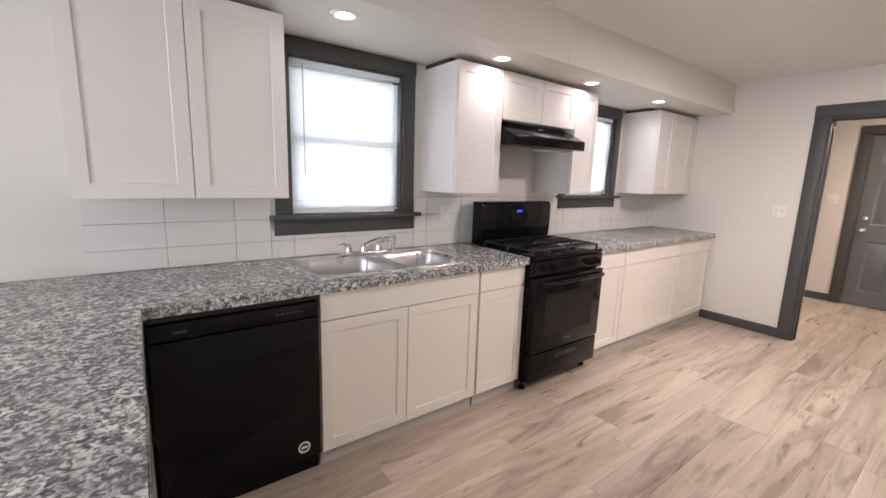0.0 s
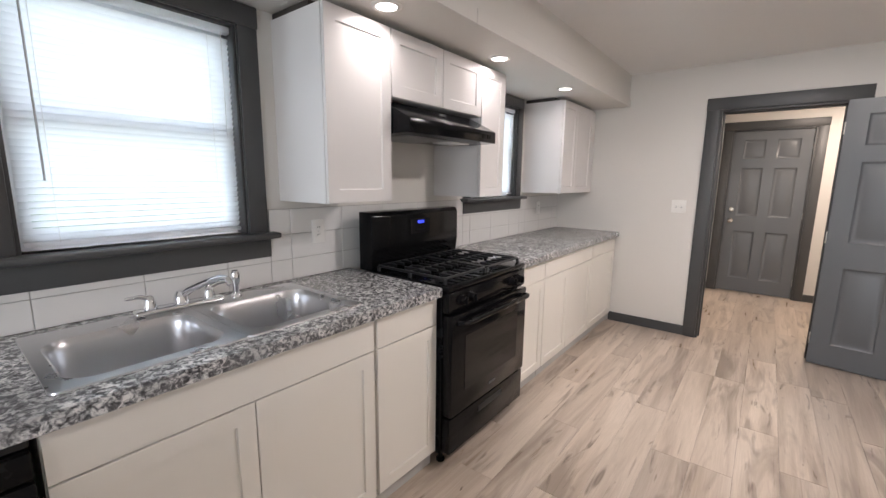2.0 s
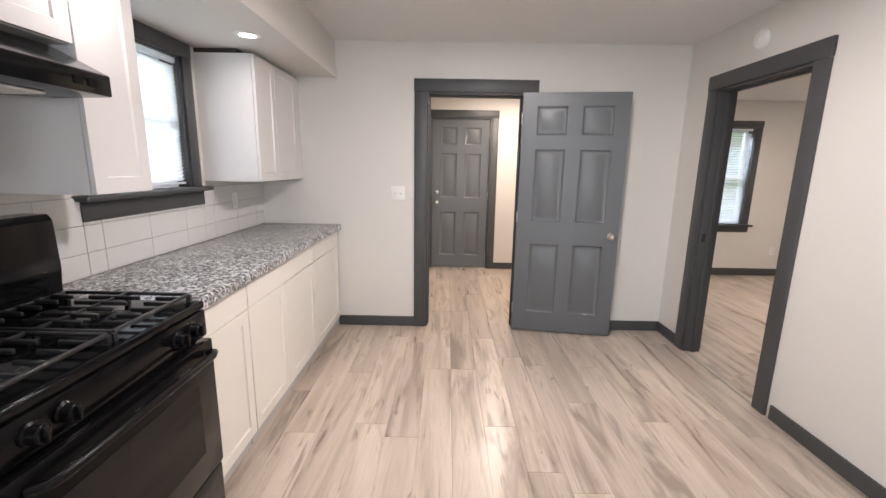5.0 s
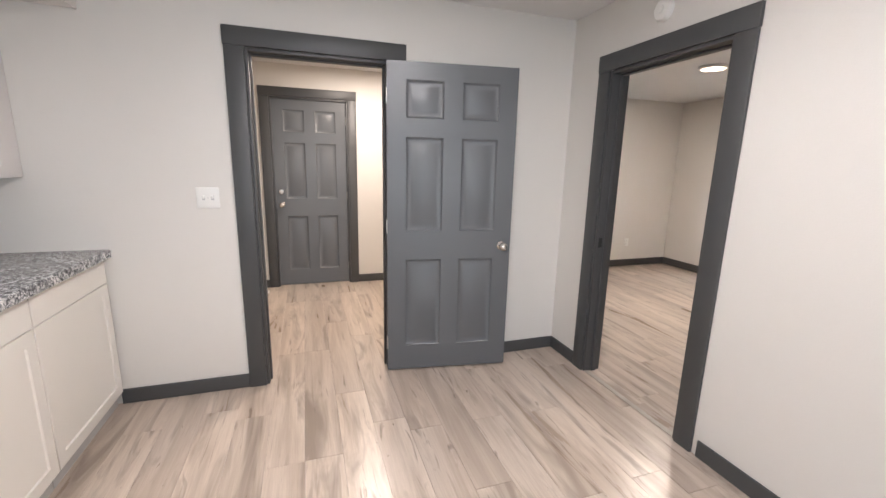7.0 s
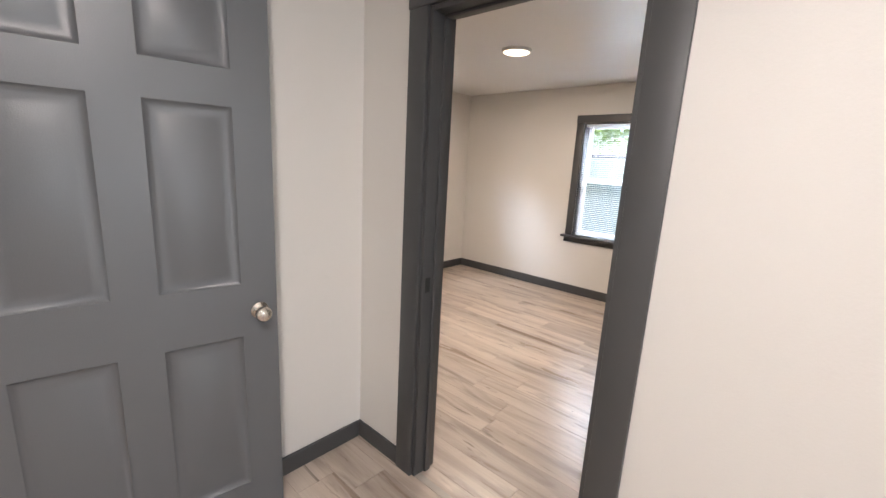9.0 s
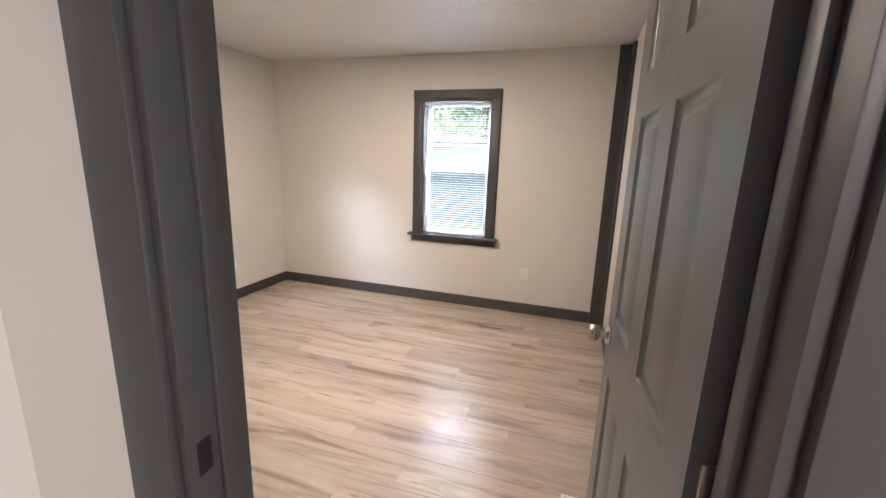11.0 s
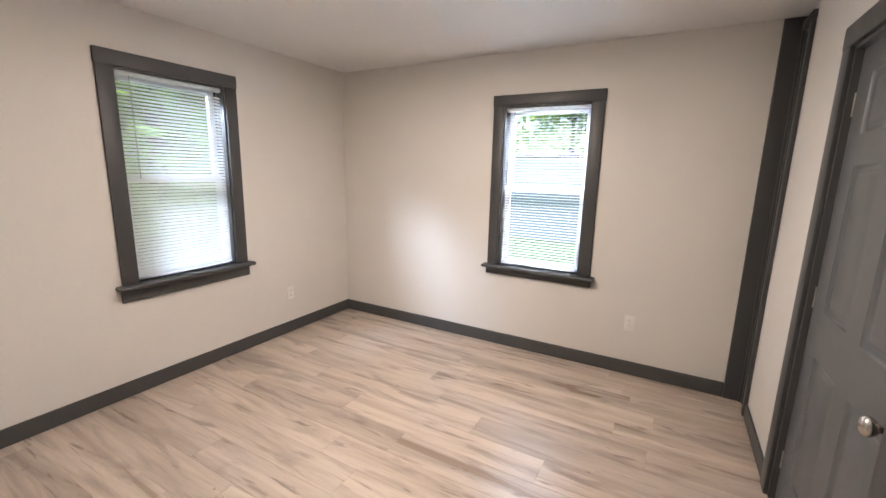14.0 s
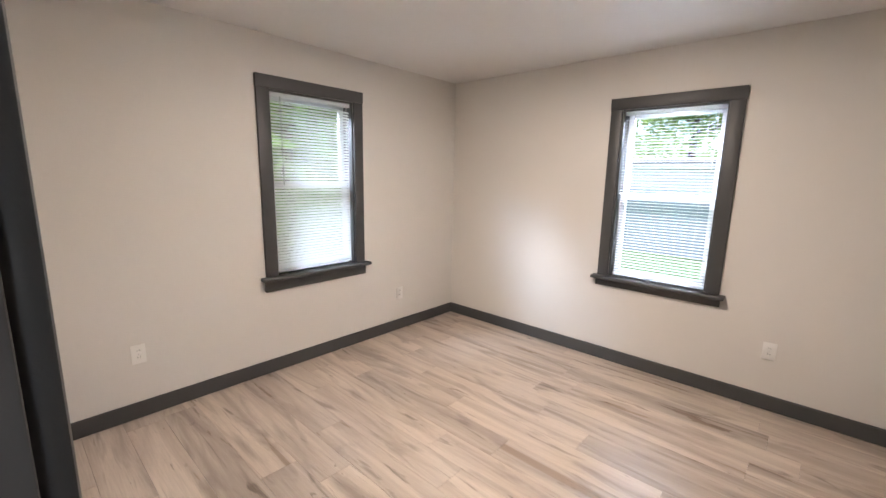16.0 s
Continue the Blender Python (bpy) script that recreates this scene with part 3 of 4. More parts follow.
def sink_cabinet():
    """The sink base is open on top, so that the bowls hang in it."""
    a, b = 0.588, 1.548
    root = thing("base_cabinet", "cream two-door shaker base cabinet under the sink", "cabinet", at(1.07, CF + 0.3, 0), group="base cabinets")
    inv = root.matrix_world.inverted()
    bm = bmesh.new()
    box(bm, (a, CF + 0.02, 0.10), (a + 0.016, KY - 0.03, CZ0 - 0.001))
    box(bm, (b - 0.016, CF + 0.02, 0.10), (b, KY - 0.03, CZ0 - 0.001))
    box(bm, (a + 0.016, CF + 0.02, 0.10), (b - 0.016, KY - 0.03, 0.116))
    box(bm, (a + 0.016, CF + 0.02, 0.116), (b - 0.016, CF + 0.036, CZ0 - 0.001))
    obs = [part("body", bm, BASECAB, root)]
    obs.append(part("toe_board", B((a + 0.001, CF + 0.035, 0.0), (b - 0.001, CF + 0.05, 0.0995)), PLINTH, root, "pale grey toe board"))
    for p, q in ((a, 1.058), (1.058, b)):
        obs.append(shaker("door", p + 0.002, q - 0.002, CF, 0.085, 0.742, root, BASECAB))
    obs.append(shaker("false_front", a + 0.002, b - 0.002, CF, 0.747, 0.884, root, BASECAB, True))
    for o in obs:
        o.matrix_parent_inverse = inv


sink_cabinet()
base_cabinet("cream single-door base cabinet between sink and range", 1.562, 1.942, [(1.562, 1.942)], [(1.562, 1.942)])
base_cabinet("cream single-door base cabinet beside the range", 2.720, 3.145, [(2.720, 3.145)], [(2.720, 3.145)])
base_cabinet("cream two-door base cabinet with one wide drawer", 3.150, 4.135, [(3.150, 3.60), (3.60, 4.135)], [(3.150, 4.135)])
base_cabinet("cream single-door base cabinet against the end wall", 4.140, 4.800, [(4.140, 4.800)], [(4.140, 4.800)])
base_cabinet("cream end cabinet carrying the corner of the counter", -0.95, -0.065, [], [])

pen = thing("peninsula_base", "cream panelled base under the peninsula counter", "cabinet", at(-0.5, 1.0, 0))
pb = part("side_panel", B((-0.93, 0.42, 0.0), (-0.078, CF + 0.015, CZ0 - 0.001), 0.002), BASECAB, pen)
pb.matrix_parent_inverse = pen.matrix_world.inverted()

# ---- counters ----
YF = 1.757
SX0, SX1, SY0, SY1 = 0.645, 1.515, 1.875, 2.335
ct = thing("countertop", "grey, white and black speckled laminate countertop round the sink", "countertop", at(0.5, 2.0, CZ))
inv = ct.matrix_world.inverted()
bm = bmesh.new()
# the L-shaped slab with the sink cut-out, as a grid of cells pulled up to one solid
xs = [-0.98, -0.06, SX0, SX1, 1.944]
ys = [0.36, YF, SY0, SY1, KY - 0.001]
solid = {(i, j) for i in range(4) for j in range(4) if (j >= 1 or i == 0) and not (i == 2 and j == 2)}
grid = {}


def gv(i, j, z):
    if (i, j, z) not in grid:
        grid[i, j, z] = bm.verts.new((xs[i], ys[j], z))
    return grid[i, j, z]


for i, j in solid:
    for z, flip in ((CZ, False), (CZ0, True)):
        q = [gv(i, j, z), gv(i + 1, j, z), gv(i + 1, j + 1, z), gv(i, j + 1, z)]
        bm.faces.new(q[::-1] if flip else q)
    for (di, dj), (p, q) in (((0, -1), ((0, 0), (1, 0))), ((1, 0), ((1, 0), (1, 1))), ((0, 1), ((1, 1), (0, 1))), ((-1, 0), ((0, 1), (0, 0)))):
        if (i + di, j + dj) not in solid:
            bm.faces.new((gv(i + p[0], j + p[1], CZ0), gv(i + q[0], j + q[1], CZ0), gv(i + q[0], j + q[1], CZ), gv(i + p[0], j + p[1], CZ)))
es = [e for e in bm.edges if all(abs(v.co.z - CZ) < 1e-5 for v in e.verts) and len(e.link_faces) == 2 and e.calc_face_angle(0) > 1]
bmesh.ops.bevel(bm, geom=es, offset=0.006, segments=3, profile=0.5, affect="EDGES")
o = part("slab", bm, GRANITE, ct)
o.matrix_parent_inverse = inv
for a, b in (((-0.06, YF - 0.003, CZ0 - 0.003), (1.943, YF - 0.0004, CZ - 0.007)), ((-0.0596, 0.362, CZ0 - 0.003), (-0.057, YF - 0.004, CZ - 0.007))):
    o = part("front_edge", B(a, b, 0.0008, 1), GRANITE, ct, "darker laminate edge band")
    o.matrix_parent_inverse = inv
ct2 = thing("countertop", "grey, white and black speckled laminate countertop beside the range", "countertop", at(3.7, 2.0, CZ))
o = part("slab", B((2.716, YF, CZ0), (KX - 0.001, KY - 0.001, CZ), 0.006, 3), GRANITE, ct2)
o.matrix_parent_inverse = ct2.matrix_world.inverted()
o = part("front_edge", B((2.717, YF - 0.003, CZ0 - 0.003), (KX - 0.002, YF - 0.0004, CZ - 0.007), 0.0008, 1), GRANITE, ct2, "darker laminate edge band")
o.matrix_parent_inverse = ct2.matrix_world.inverted()

# ---- sink and faucet ----


def rounded(hx, hy, r, n=10):
    pts = []
    for cx, cy, a0 in ((hx - r, hy - r, 0), (-hx + r, hy - r, 90), (-hx + r, -hy + r, 180), (hx - r, -hy + r, 270)):
        for k in range(n):
            a = radians(a0 + 90 * k / (n - 1))
            pts.append((cx + r * math.cos(a), cy + r * math.sin(a)))
    return pts


sink = thing("kitchen_sink", "stainless steel double-bowl sink set into the counter", "sink", at(1.08, 2.1, CZ))
zr = 0.005
hw = (SX1 - SX0 + 0.05) / 4


def bowl(cx):
    bm = bmesh.new()
    cell = rounded(hw, 0.26, 0.02)
    cell = [(min(max(x, -hw), hw), y) for x, y in cell]
    cy = -0.035
    loops = [([(x, y) for x, y in cell], -0.001), ([(x * 0.995, y * 0.995) for x, y in cell], zr)]
    for hx, hy, r, z in ((0.197, 0.185, 0.075, zr), (0.190, 0.178, 0.072, -0.004), (0.186, 0.174, 0.07, -0.02), (0.174, 0.160, 0.065, -0.15), (0.15, 0.138, 0.06, -0.172), (0.05, 0.05, 0.049, -0.178), (0.04, 0.04, 0.039, -0.186)):
        loops.append(([(x, y + cy) for x, y in rounded(hx, hy, r)], z))
    rings = [[bm.verts.new((cx + x, y, z)) for x, y in pts] for pts, z in loops]
    for p, q in zip(rings, rings[1:]):
        for k in range(len(p)):
            bm.faces.new((p[k], p[(k + 1) % len(p)], q[(k + 1) % len(p)], q[k]))
    bm.faces.new(rings[-1])
    ob = part("bowl", bm, STEEL, sink, "deep brushed steel bowl")
    part("drain", lathe([(0.036, 0), (0.036, 0.003), (0.03, 0.004), (0.028, 0.001)], 20, Matrix.Translation((cx, cy, -0.186))), CHROME, ob)


bowl(-hw)
bowl(hw)

fau = thing("faucet", "chrome two-handle kitchen faucet with side sprayer", "faucet", at(1.06, 2.315, CZ + zr))
part("base_plate", B((-0.15, -0.026, 0), (0.15, 0.026, 0.02), 0.012, 3), CHROME, fau)
for sx in (-0.1, 0.1):
    h = part("handle_post", lathe([(0.022, 0.018), (0.021, 0.035), (0.016, 0.05), (0.014, 0.062), (0.006, 0.07)], 20, Matrix.Translation((sx, 0, 0))), CHROME, fau)
    k = 1 if sx > 0 else -1
    part("lever", tube([(sx, 0, 0.058), (sx + k * 0.03, -0.008, 0.072), (sx + k * 0.075, -0.018, 0.074)], [0.009, 0.007, 0.005]), CHROME, h)
part("spout_post", lathe([(0.026, 0.018), (0.024, 0.04), (0.02, 0.055), (0.012, 0.066)], 22), CHROME, fau)
part("spout", tube([(0, 0, 0.045), (0.02, -0.03, 0.07), (0.055, -0.085, 0.10), (0.085, -0.135, 0.122), (0.10, -0.165, 0.122), (0.106, -0.178, 0.10)], [0.014, 0.013, 0.0115, 0.011, 0.011, 0.0125], 14), CHROME, fau)
part("sprayer", lathe([(0.022, 0), (0.02, 0.01), (0.013, 0.018), (0.013, 0.05), (0.017, 0.065), (0.018, 0.095), (0.012, 0.11)], 18, Matrix.Translation((0.205, 0.0, 0))), CHROME, fau, "chrome pull-out sprayer in its collar")

# ---- dishwasher ----
dw = thing("dishwasher", "built-in black dishwasher with a top control strip", "dishwasher", at(0.262, CF, 0))
part("body", B((-0.312, 0.03, 0.09), (0.312, 0.58, 0.875)), SATIN, dw)
part("door_panel", B((-0.312, -0.022, 0.105), (0.312, 0.03, 0.782), 0.006, 2), BLACK, dw)
part("control_strip", B((-0.312, -0.020, 0.786), (0.312, 0.03, 0.852), 0.008, 2), SATIN, dw, "glossy black control strip")
part("handle_recess", B((-0.312, -0.004, 0.855), (0.312, 0.03, 0.876), 0.004, 1), SLOT, dw)
part("kick_plate", B((-0.312, 0.03, 0.005), (0.312, 0.045, 0.104)), SATIN, dw)
part("name_plate", B((-0.235, -0.0225, 0.812), (-0.19, -0.0200, 0.819)), DIMPRINT, dw, "small pale lettering bar")
for i in range(6):
    part("key_mark", B((0.13 + 0.02 * i, -0.0222, 0.818), (0.141 + 0.02 * i, -0.0200, 0.824)), DIMPRINT, dw)
rot = Matrix.Translation((0.232, -0.0222, 0.165)) @ Matrix.Rotation(radians(90), 4, "X")
st = part("round_sticker", lathe([(0.028, 0), (0.028, 0.0006)], 28, rot), PLASTIC, dw, "round white sticker with dark print")
part("print", lathe([(0.021, 0.0007), (0.021, 0.001)], 24, rot), SLOT, st)
part("print_bar", B((0.218, -0.0236, 0.160), (0.246, -0.0233, 0.170)), PLASTIC, st)

# ---- range ----
rg = thing("gas_range", "black freestanding gas range with cast-iron grates", "stove", at(2.331, 1.745, 0))
W = 0.377
part("body", B((-W, 0.02, 0.06), (W, 0.64, 0.905), 0.003, 1), SATIN, rg)
part("cooktop", B((-W - 0.002, -0.02, 0.905), (W + 0.002, 0.52, 0.935), 0.008, 3), BLACK, rg)
bm = bmesh.new()
pv = [(0.50, 0.93), (0.50, 1.02), (0.488, 1.045), (0.492, 1.225), (0.508, 1.247), (0.60, 1.247), (0.60, 0.93)]
l = [bm.verts.new((-W, y, z)) for y, z in pv]
r = [bm.verts.new((W, y, z)) for y, z in pv]
bm.faces.new(l[::-1])
bm.faces.new(r)
for i in range(len(pv)):
    bm.faces.new((l[i], l[(i + 1) % len(pv)], r[(i + 1) % len(pv)], r[i]))
bmesh.ops.bevel(bm, geom=list(bm.edges), offset=0.005, segments=2, profile=0.5, affect="EDGES")
bp = part("back_panel", bm, BLACK, rg, "glossy black back panel with clock")
part("clock_window", B((-0.085, 0.485, 1.105), (0.085, 0.4895, 1.195), 0.002, 1), OVENGLASS, bp)
for i, x in enumerate((-0.02, -0.007, 0.009, 0.022)):
    part("clock_digit", B((x - 0.004, 0.4835, 1.168), (x + 0.004, 0.485, 1.183)), DISPLAY, bp, "glowing blue clock digit", False)
for i in range(4):
    part("clock_key", B((-0.05 + 0.028 * i, 0.4838, 1.125), (-0.034 + 0.028 * i, 0.485, 1.133)), SATIN, bp, "", False)
part("manifold_panel", B((-W, -0.022, 0.80), (W, 0.02, 0.902), 0.008, 2), BLACK, rg)
for x in (-0.285, -0.205, 0.205, 0.285):
    mm = Matrix.Translation((x, -0.022, 0.855)) @ Matrix.Rotation(radians(90), 4, "X")
    k = part("knob", lathe([(0.028, 0), (0.028, 0.006), (0.023, 0.01), (0.021, 0.03), (0.017, 0.034)], 24, mm), SATIN, rg, "round black burner knob")
    part("grip", B((x - 0.005, -0.066, 0.836), (x + 0.005, -0.052, 0.874), 0.002, 1), SATIN, k)
od = part("oven_door", B((-W + 0.003, -0.04, 0.275), (W - 0.003, 0.018, 0.792), 0.008, 2), BLACK, rg, "glossy black oven door")
part("oven_window", B((-0.265, -0.0425, 0.385), (0.265, -0.0395, 0.675), 0.001, 1), OVENGLASS, od, "dark oven glass")
part("door_handle", tube([(-0.33, -0.045, 0.752), (-0.32, -0.075, 0.757), (-0.29, -0.086, 0.758), (0.29, -0.086, 0.758), (0.32, -0.075, 0.757), (0.33, -0.045, 0.752)], 0.013, 12), SATIN, od)
part("name_mark", B((-0.035, -0.0418, 0.325), (0.035, -0.0400, 0.336)), DIMPRINT, od, "small pale lettering bar")
dr = part("drawer", B((-W + 0.003, -0.032, 0.075), (W - 0.003, 0.018, 0.265), 0.008, 2), BLACK, rg, "black storage drawer")
part("drawer_grip", B((-0.12, -0.036, 0.198), (0.12, -0.031, 0.232), 0.006, 2), SLOT, dr)
for x in (-W + 0.04, W - 0.04):
    for y in (0.05, 0.58):
        part("foot", lathe([(0.022, 0), (0.022, 0.012), (0.012, 0.016), (0.012, 0.062)], 14, Matrix.Translation((x, y, 0))), SATIN, rg)
for sx in (-1, 1):
    gx = sx * 0.183
    bm = bmesh.new()
    z0, z1 = 0.958, 0.970
    y0, y1, hw2 = 0.02, 0.47, 0.172
    for y in (y0, y1):
        box(bm, (gx - hw2, y - 0.006, z0), (gx + hw2, y + 0.006, z1), 0.003, 1)
    for x in (-hw2, hw2):
        box(bm, (gx + x - 0.006, y0, z0), (gx + x + 0.006, y1, z1), 0.003, 1)
    box(bm, (gx - hw2, 0.239, z0), (gx + hw2, 0.251, z1), 0.003, 1)
    for x in (-0.115, -0.058, 0.0, 0.058, 0.115):
        for a, b in ((y0, 0.10), (0.155, 0.335), (0.39, y1)):
            box(bm, (gx + x - 0.005, a, z0), (gx + x + 0.005, b, z1 + 0.003), 0.003, 1)
    for x in (-hw2, hw2):
        for y in (y0, 0.245, y1):
            box(bm, (gx + x - 0.007, y - 0.007, 0.934), (gx + x + 0.007, y + 0.007, z0 + 0.003))
    part("grate", bm, IRON, rg, "black cast-iron grate")
    for y in (0.128, 0.362):
        bn = part("burner", lathe([(0.05, 0.934), (0.05, 0.942), (0.038, 0.944), (0.036, 0.950), (0.03, 0.952)], 24, Matrix.Translation((gx, y, 0))), IRON, rg)

# ---- range hood ----
hd = thing("range_hood", "black under-cabinet range hood with a sloped front", "range hood", at(2.305, KY, 1.80))
bm = bmesh.new()
pv = [(-0.002, -0.001), (-0.30, -0.001), (-0.485, -0.095), (-0.485, -0.160), (-0.30, -0.165), (-0.002, -0.150)]
pv = [(y, z) for y, z in pv]
l = [bm.verts.new((-0.38, y, z)) for y, z in pv]
r = [bm.verts.new((0.38, y, z)) for y, z in pv]
bm.faces.new(l[::-1])
bm.faces.new(r)
for i in range(len(pv)):
    bm.faces.new((l[i], l[(i + 1) % len(pv)], r[(i + 1) % len(pv)], r[i]))
bmesh.ops.bevel(bm, geom=list(bm.edges), offset=0.004, segments=2, profile=0.5, affect="EDGES")
part("shell", bm, BLACK, hd)
part("filter", B((-0.30, -0.40, -0.170), (0.02, -0.12, -0.163), 0.002, 1), FILTER, hd, "grey mesh filter")
part("lamp_cover", B((0.08, -0.38, -0.171), (0.26, -0.24, -0.163), 0.003, 1), PLASTIC, hd, "pale lamp cover")
part("badge", B((-0.03, -0.381, -0.038), (0.03, -0.375, -0.030)), CHROME, hd)
for x in (0.24, 0.29):
    part("switch", B((x, -0.488, -0.140), (x + 0.03, -0.484, -0.115), 0.001, 1), SATIN, hd)

# ---- lamps ----


def can_light(x, y):
    root = thing("recessed_light", "round white recessed light in the soffit, lit", "ceiling light", at(x, y, 2.135), group="soffit lights")
    part("trim_ring", lathe([(0.040, -0.001), (0.046, -0.007), (0.056, -0.008), (0.064, -0.003), (0.066, 0.0)], 32), PLASTIC, root)
    part("lens", lathe([(0.047, -0.0040), (0.044, -0.0048), (0.01, -0.0050)], 28), CANGLOW, root, "glowing lens")
    lamp("can_lamp", "AREA", at(x, y, 2.124), 0.6, CAN, disk=0.09, spread=radians(150))


for x in (0.79, 1.80, 2.72, 3.72):
    can_light(x, 1.955)


def disc_light(x, y, z, power, color=WARM):
    root = thing("disc_light", "round flush ceiling light with warm glowing lens", "ceiling light", at(x, y, z))
    part("rim", lathe([(0.118, -0.0002), (0.118, -0.012), (0.112, -0.022), (0.102, -0.024), (0.10, -0.018)], 40), PLASTIC, root)
    part("lens", lathe([(0.101, -0.018), (0.094, -0.026), (0.04, -0.031), (0.01, -0.032)], 36), DISCGLOW, root, "glowing frosted lens")
    lamp("disc_lamp", "AREA", at(x, y, z - 0.036), power, color, disk=0.17)


disc_light(5.2, -2.87, BT, 14)
disc_light(6.15, 0.05, RT, 16)
# added kitchen fixture, kept out of view, brightens side wall and floor
disc_light(3.1, 0.3, RT, 17, CAN)

sd = thing("smoke_detector", "round white smoke detector on the wall above the doorway", "smoke detector", at(4.04, SY, 2.245) @ Matrix.Rotation(radians(-90), 4, "X"))
part("body", lathe([(0.058, 0), (0.058, 0.012), (0.05, 0.026), (0.03, 0.032)], 32), PLASTIC, sd)
part("sensor_cap", lathe([(0.02, 0.031), (0.018, 0.037), (0.006, 0.038)], 20), PLASTIC, sd)

# ---- switches and outlets ----


def plate(name, label, category, m, w, h, kind):
    """A wall plate in the plane of local x and z, facing local -y."""
    root = thing(name, label, category, m)
    part("plate", B((-w / 2, -0.006, -h / 2), (w / 2, 0, h / 2), 0.003, 2), PLASTIC, root)
    if kind == "switch":
        for x in (-0.023, 0.023):
            part("toggle", B((x - 0.005, -0.014, -0.004), (x + 0.005, -0.005, 0.014), 0.002, 1), PLASTIC, root)
            part("toggle_slot", B((x - 0.007, -0.0068, -0.013), (x + 0.007, -0.0058, 0.013)), GREYPRINT, root, "", False)
    else:
        for z in (-0.02, 0.02):
            f = part("socket", B((-0.016, -0.0085, z - 0.015), (0.016, -0.005, z + 0.015), 0.004, 2), PLASTIC, root)
            for x in (-0.006, 0.006):
                # solid dark bar, the slot's inner shade put into its colour
                part("slot", B((x - 0.0012, -0.0092, z - 0.002), (x + 0.0012, -0.0084, z + 0.007)), SLOT, f, "", False)
    part("screw", lathe([(0.003, 0), (0.003, 0.001)], 8, Matrix.Translation((0, -0.006, 0)) @ Matrix.Rotation(radians(90), 4, "X")), GREYPRINT, root)


plate("light_switch", "white double toggle switch plate on the wall", "switch", at(KX, 1.256, 1.207, EAST), 0.118, 0.118, "switch")
plate("light_switch", "white double toggle switch plate in the hall", "switch", at(BX, 1.30, 1.295, EAST), 0.118, 0.118, "switch")
plate("outlet", "white duplex outlet low on the bedroom wall", "outlet", at(BXH, -1.70, 0.394, EAST), 0.072, 0.115, "outlet")
plate("outlet", "wall-coloured duplex outlet low on the bedroom wall", "outlet", at(BXH, -3.73, 0.358, EAST), 0.072, 0.115, "outlet")
plate("outlet", "white duplex outlet below the bedroom window", "outlet", at(4.24, BYL, 0.392, SOUTH), 0.072, 0.115, "outlet")
plate("outlet", "white duplex outlet on the tiled backsplash", "outlet", at(1.745, KY - 0.011, 1.155), 0.075, 0.12, "outlet")
plate("outlet", "white duplex outlet on the backsplash near the corner", "outlet", at(4.32, KY - 0.011, 1.16), 0.075, 0.12, "outlet")


def floor_vent(label, m, mat):
    root = thing("floor_vent", label, "vent", m)
    part("frame", B((-0.15, -0.055, 0.0005), (0.15, 0.055, 0.006), 0.002, 1), mat, root)
    for i in range(12):
        # raised dark bars, shade between the louvres put into their colour
        part("slit", B((-0.13 + 0.022 * i, -0.04, 0.0055), (-0.122 + 0.022 * i, 0.04, 0.0068)), SLOT, root, "", False)


floor_vent("white metal floor register by the bedroom door", at(3.72, -2.17, 0) @ Matrix.Rotation(radians(90), 4, "Z"), PLASTIC)
floor_vent("pale floor register by the hall wall", at(6.86, 1.30, 0) @ Matrix.Rotation(radians(90), 4, "Z"), PLASTIC)

# ---- outside ----
gr = struct("ground", B((-150, -200, -0.62), (220, 200, -0.55)), GRASS, "green lawn round the house", "ground")


def tree(x, y, h, spread, seed):
    rnd = random.Random(seed)
    root = thing("tree", "leafy green garden tree in daylight", "tree", at(x, y, -0.55), group="garden trees")
    bm = bmesh.new()
    top = h * 0.62
    trunk = tube([(0, 0, 0), (0.06, 0.02, top * 0.5), (-0.05, 0.05, top)], [0.2, 0.15, 0.07], 10)
    part("trunk", trunk, BARK, root)
    for k in range(5):
        a = 2 * math.pi * k / 5 + rnd.random()
        r = spread * rnd.uniform(0.5, 0.8)
        z = top * rnd.uniform(0.6, 0.85)
        part("limb", tube([(0, 0.02, z), (r * 0.5 * math.cos(a), r * 0.5 * math.sin(a), z + 0.5), (r * math.cos(a), r * math.sin(a), z + 1.3)], [0.07, 0.05, 0.02], 7), BARK, root)
    verts, faces = [], []
    clumps = [(Vector((rnd.gauss(0, 0.45) * spread, rnd.gauss(0, 0.45) * spread, h * rnd.uniform(0.16, 0.95))), rnd.uniform(0.35, 0.75)) for _ in range(80)]
    for c, r in clumps:
        for _ in range(70):
            p = c + Vector((rnd.gauss(0, r), rnd.gauss(0, r), rnd.gauss(0, r * 0.7)))
            d = Vector((rnd.uniform(-1, 1), rnd.uniform(-1, 1), rnd.uniform(-0.6, 0.6))).normalized()
            e = d.cross(Vector((rnd.random(), rnd.random(), 1))).normalized()
            s = rnd.uniform(0.13, 0.26)
            i = len(verts)
            verts += [p - d * s, p + e * s * 0.5, p + d * s, p - e * s * 0.5]
            faces.append((i, i + 1, i + 2, i + 3))
    me = bpy.data.meshes.new("crown")
    me.from_pydata([tuple(v) for v in verts], [], faces)
    me.materials.append(LEAF)
    o = new("crown", me)
    o.parent = root


for i, (x, y, h, s) in enumerate(((13, -5.8, 7, 2.2), (14.5, -8.3, 8, 2.5), (17, -10.5, 9, 2.8), (19, -7, 9, 3), (3.5, -21, 9, 3.0), (8.5, -22, 10, 3.2), (13, -19, 9, 3.0), (-1.5, -22, 9, 3.0))):
    tree(x, y, h, s, 11 + i)

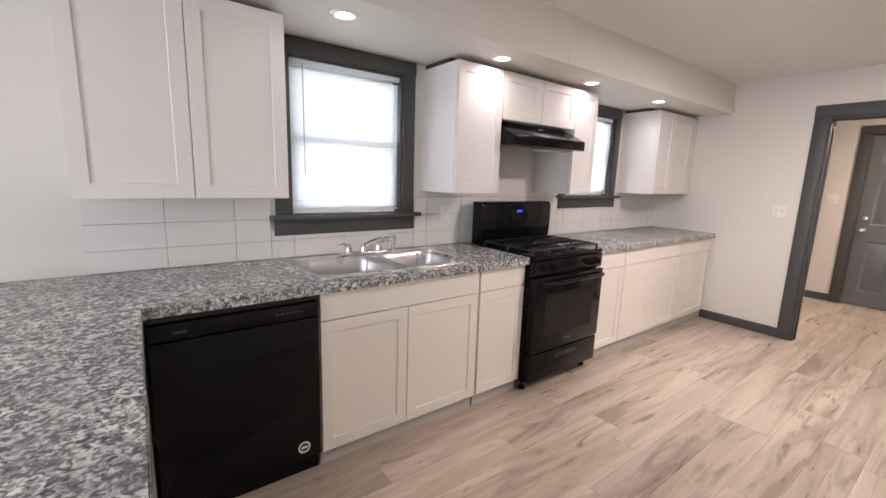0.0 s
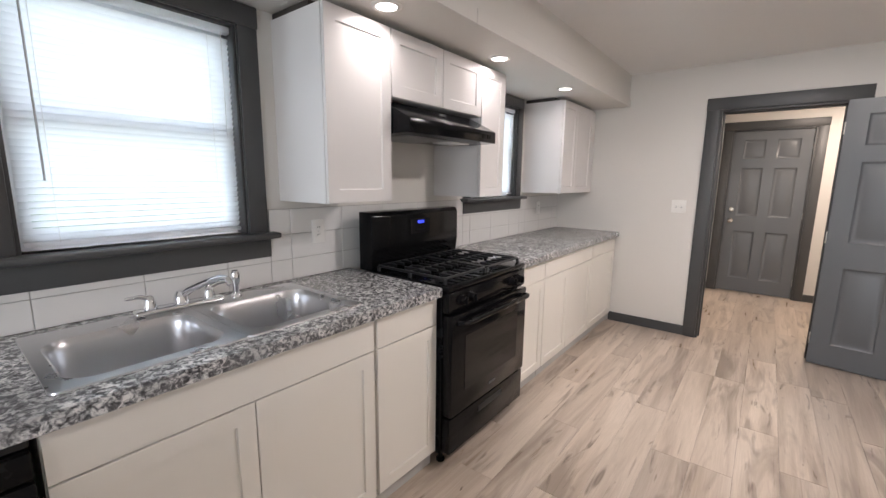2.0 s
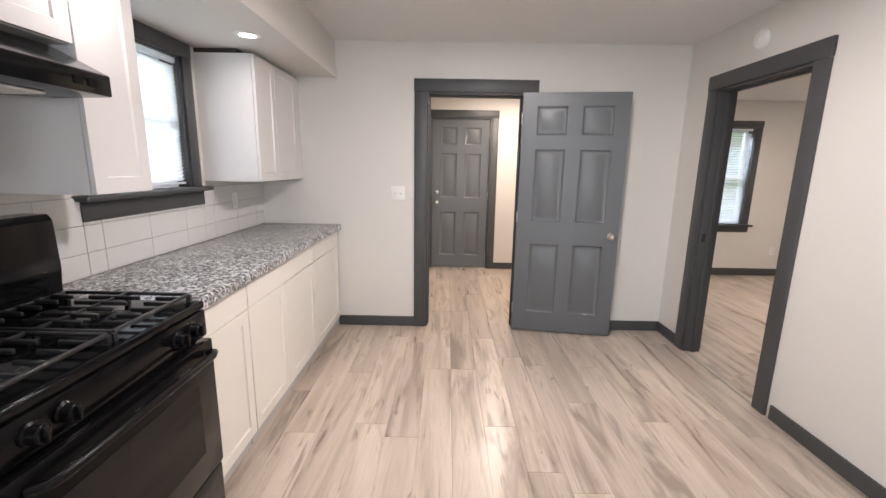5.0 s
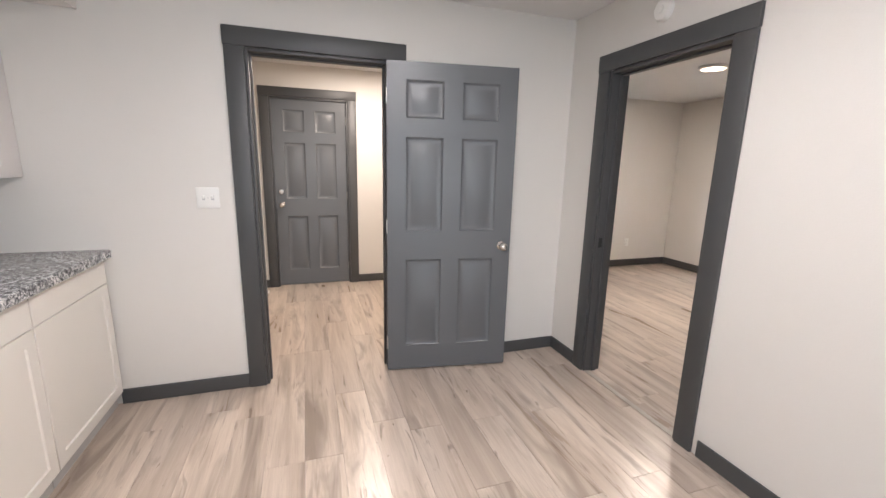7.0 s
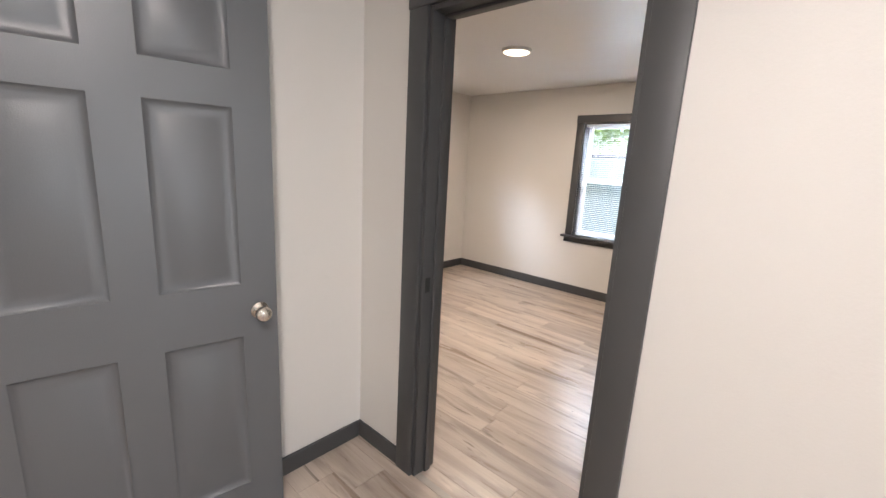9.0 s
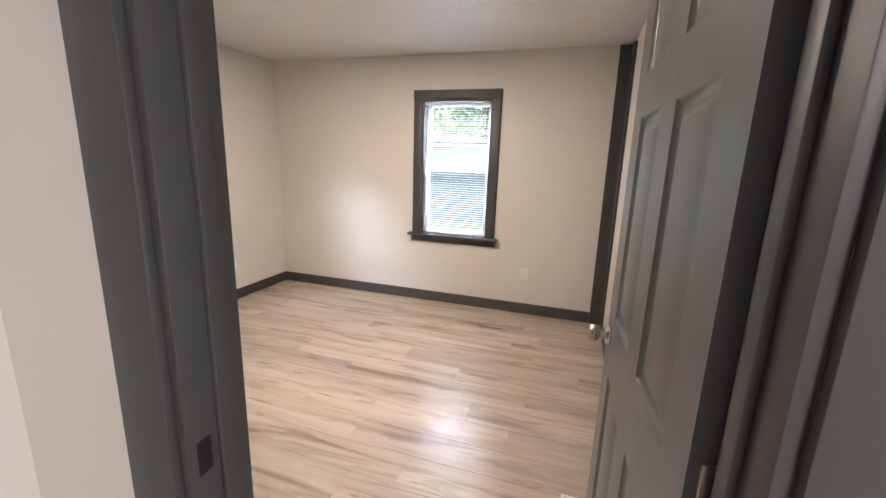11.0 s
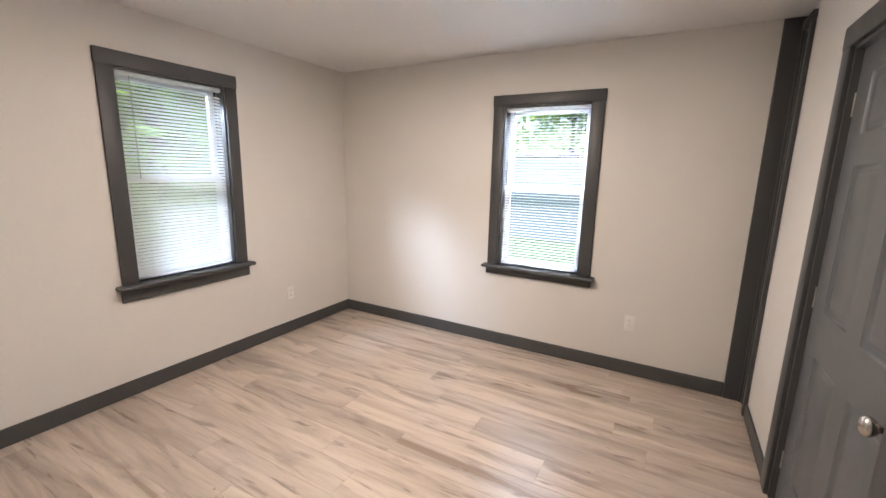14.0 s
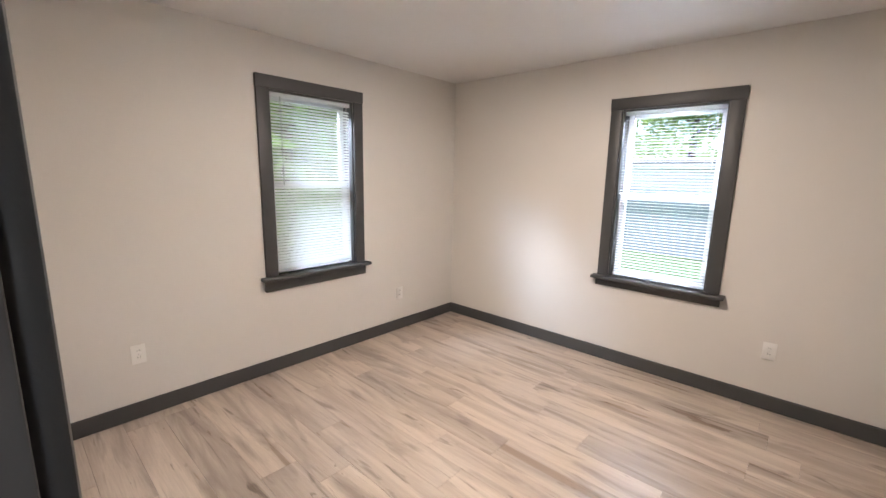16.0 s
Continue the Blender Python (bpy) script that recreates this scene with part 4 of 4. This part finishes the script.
hs = thing("neighbour_house", "pale neighbouring house with grey lower wall and flat eaves", "house", at(6.0, -15.4, -0.55))
part("wall", B((-6, -2.5, 0), (6, 2.0, 1.75)), SIDING, hs, "dark grey lower wall")
part("upper_wall", B((-6, -2.5, 1.75), (6, 1.98, 2.3)), PALEWALL, hs, "pale upper wall")
part("roof", B((-6.4, -2.9, 2.3), (6.4, 2.45, 2.52), 0.02, 1), PALEWALL, hs, "pale eaves board")
part("gutter", B((-6.4, 2.455, 2.40), (6.4, 2.53, 2.49), 0.01, 1), ROOFM, hs, "dark gutter line")
for i in range(5):
    part("porch_post", B((-1.1 + 0.35 * i - 0.9, 2.5, 0), (-1.02 + 0.35 * i - 0.9, 2.58, 2.3), 0.01, 1), REDWOOD, hs, "red-brown wooden porch post")
part("porch_rail", B((-2.1, 2.48, 0.95), (-0.5, 2.6, 1.05), 0.01, 1), REDWOOD, hs)
# ---- backsplash tiles ----
TW, GAP = 0.3065, 0.0022
COURSES = (1.033, 1.155, 1.277)         # heads of the tile courses
ZB = CZ + 0.002
cuts = [(0.548, 1.485, W1[2] - 0.075), (3.03, 3.93, W2[2] - 0.075)]       # where the windows come down into the tiles


def tile_top(xm):
    for a, c, z in cuts:
        if a < xm < c:
            return z
    return COURSES[-1]


marks = sorted([-0.245] + [v for a, c, z in cuts for v in (a, c)] + [KX - 0.001])
bm = bmesh.new()
for a, c in zip(marks, marks[1:]):
    box(bm, (a, KY - 0.004, ZB), (c, KY - 0.0005, tile_top((a + c) / 2)))
bs = tagged(new("trim_backsplash", mesh_of("trim_backsplash", bm, GROUT, False)), "white wide-format tile backsplash with grey joints", "backsplash", kind="structure")
edges = sorted(set(marks[1:-1] + [-0.245 + TW * i for i in range(17)] + [KX - 0.001]))
shapes = {}
for a, c in zip(edges, edges[1:]):
    top = tile_top((a + c) / 2)
    for z, head in zip((ZB,) + COURSES, COURSES):
        h, w = min(head, top) - z, c - a
        if h < 0.012 or w < 0.012 or c > KX:
            continue
        key = (round(w, 4), round(h, 4))
        if key not in shapes:
            shapes[key] = mesh_of("tile", B((0, 0, 0), (w - GAP, -0.007, h - GAP), 0.0015, 1), TILE, False)
        o = new("tile", shapes[key])
        o.parent = bs
        o.location = (a, KY - 0.004, z)

# ---- plank floor ----
fl = tagged(new("floor", mesh_of("floor", B((-3.0, -4.75, -0.2), (BX + 0.14, KY + 0.01, -0.006)), DARKFILL, False)), "light oak-look plank floor running through all rooms", "floor", kind="structure")
PW, PL = 0.182, 1.22
pm = mesh_of("plank", B((0.0004, 0.0004, -0.006), (PL - 0.0004, PW - 0.0004, 0.0), 0.0009, 1), PLANK, False)
rnd = random.Random(5)
row = 0
y = BYL - 0.02
spare = bmesh.new()
while y < KY:
    x = (BXL - 0.9 if y < RY - 0.2 else -3.0) - rnd.uniform(0.1, 1.1)
    xe = BXH if y < RY - 0.1 else BX
    while x < xe:
        if y > RY - 0.2 and x + PL < -0.6:
            box(spare, (x + 0.0004, y + 0.0004, -0.006), (x + PL - 0.0004, y + PW - 0.0004, 0.0))
        else:
            o = new("plank", pm)
            o.parent = fl
            o.location = (x, y, 0)
        x += PL
    y += PW
o = part("plank_rest", spare, PLANK, fl, "", False)
tagged(o, kind="stuff")
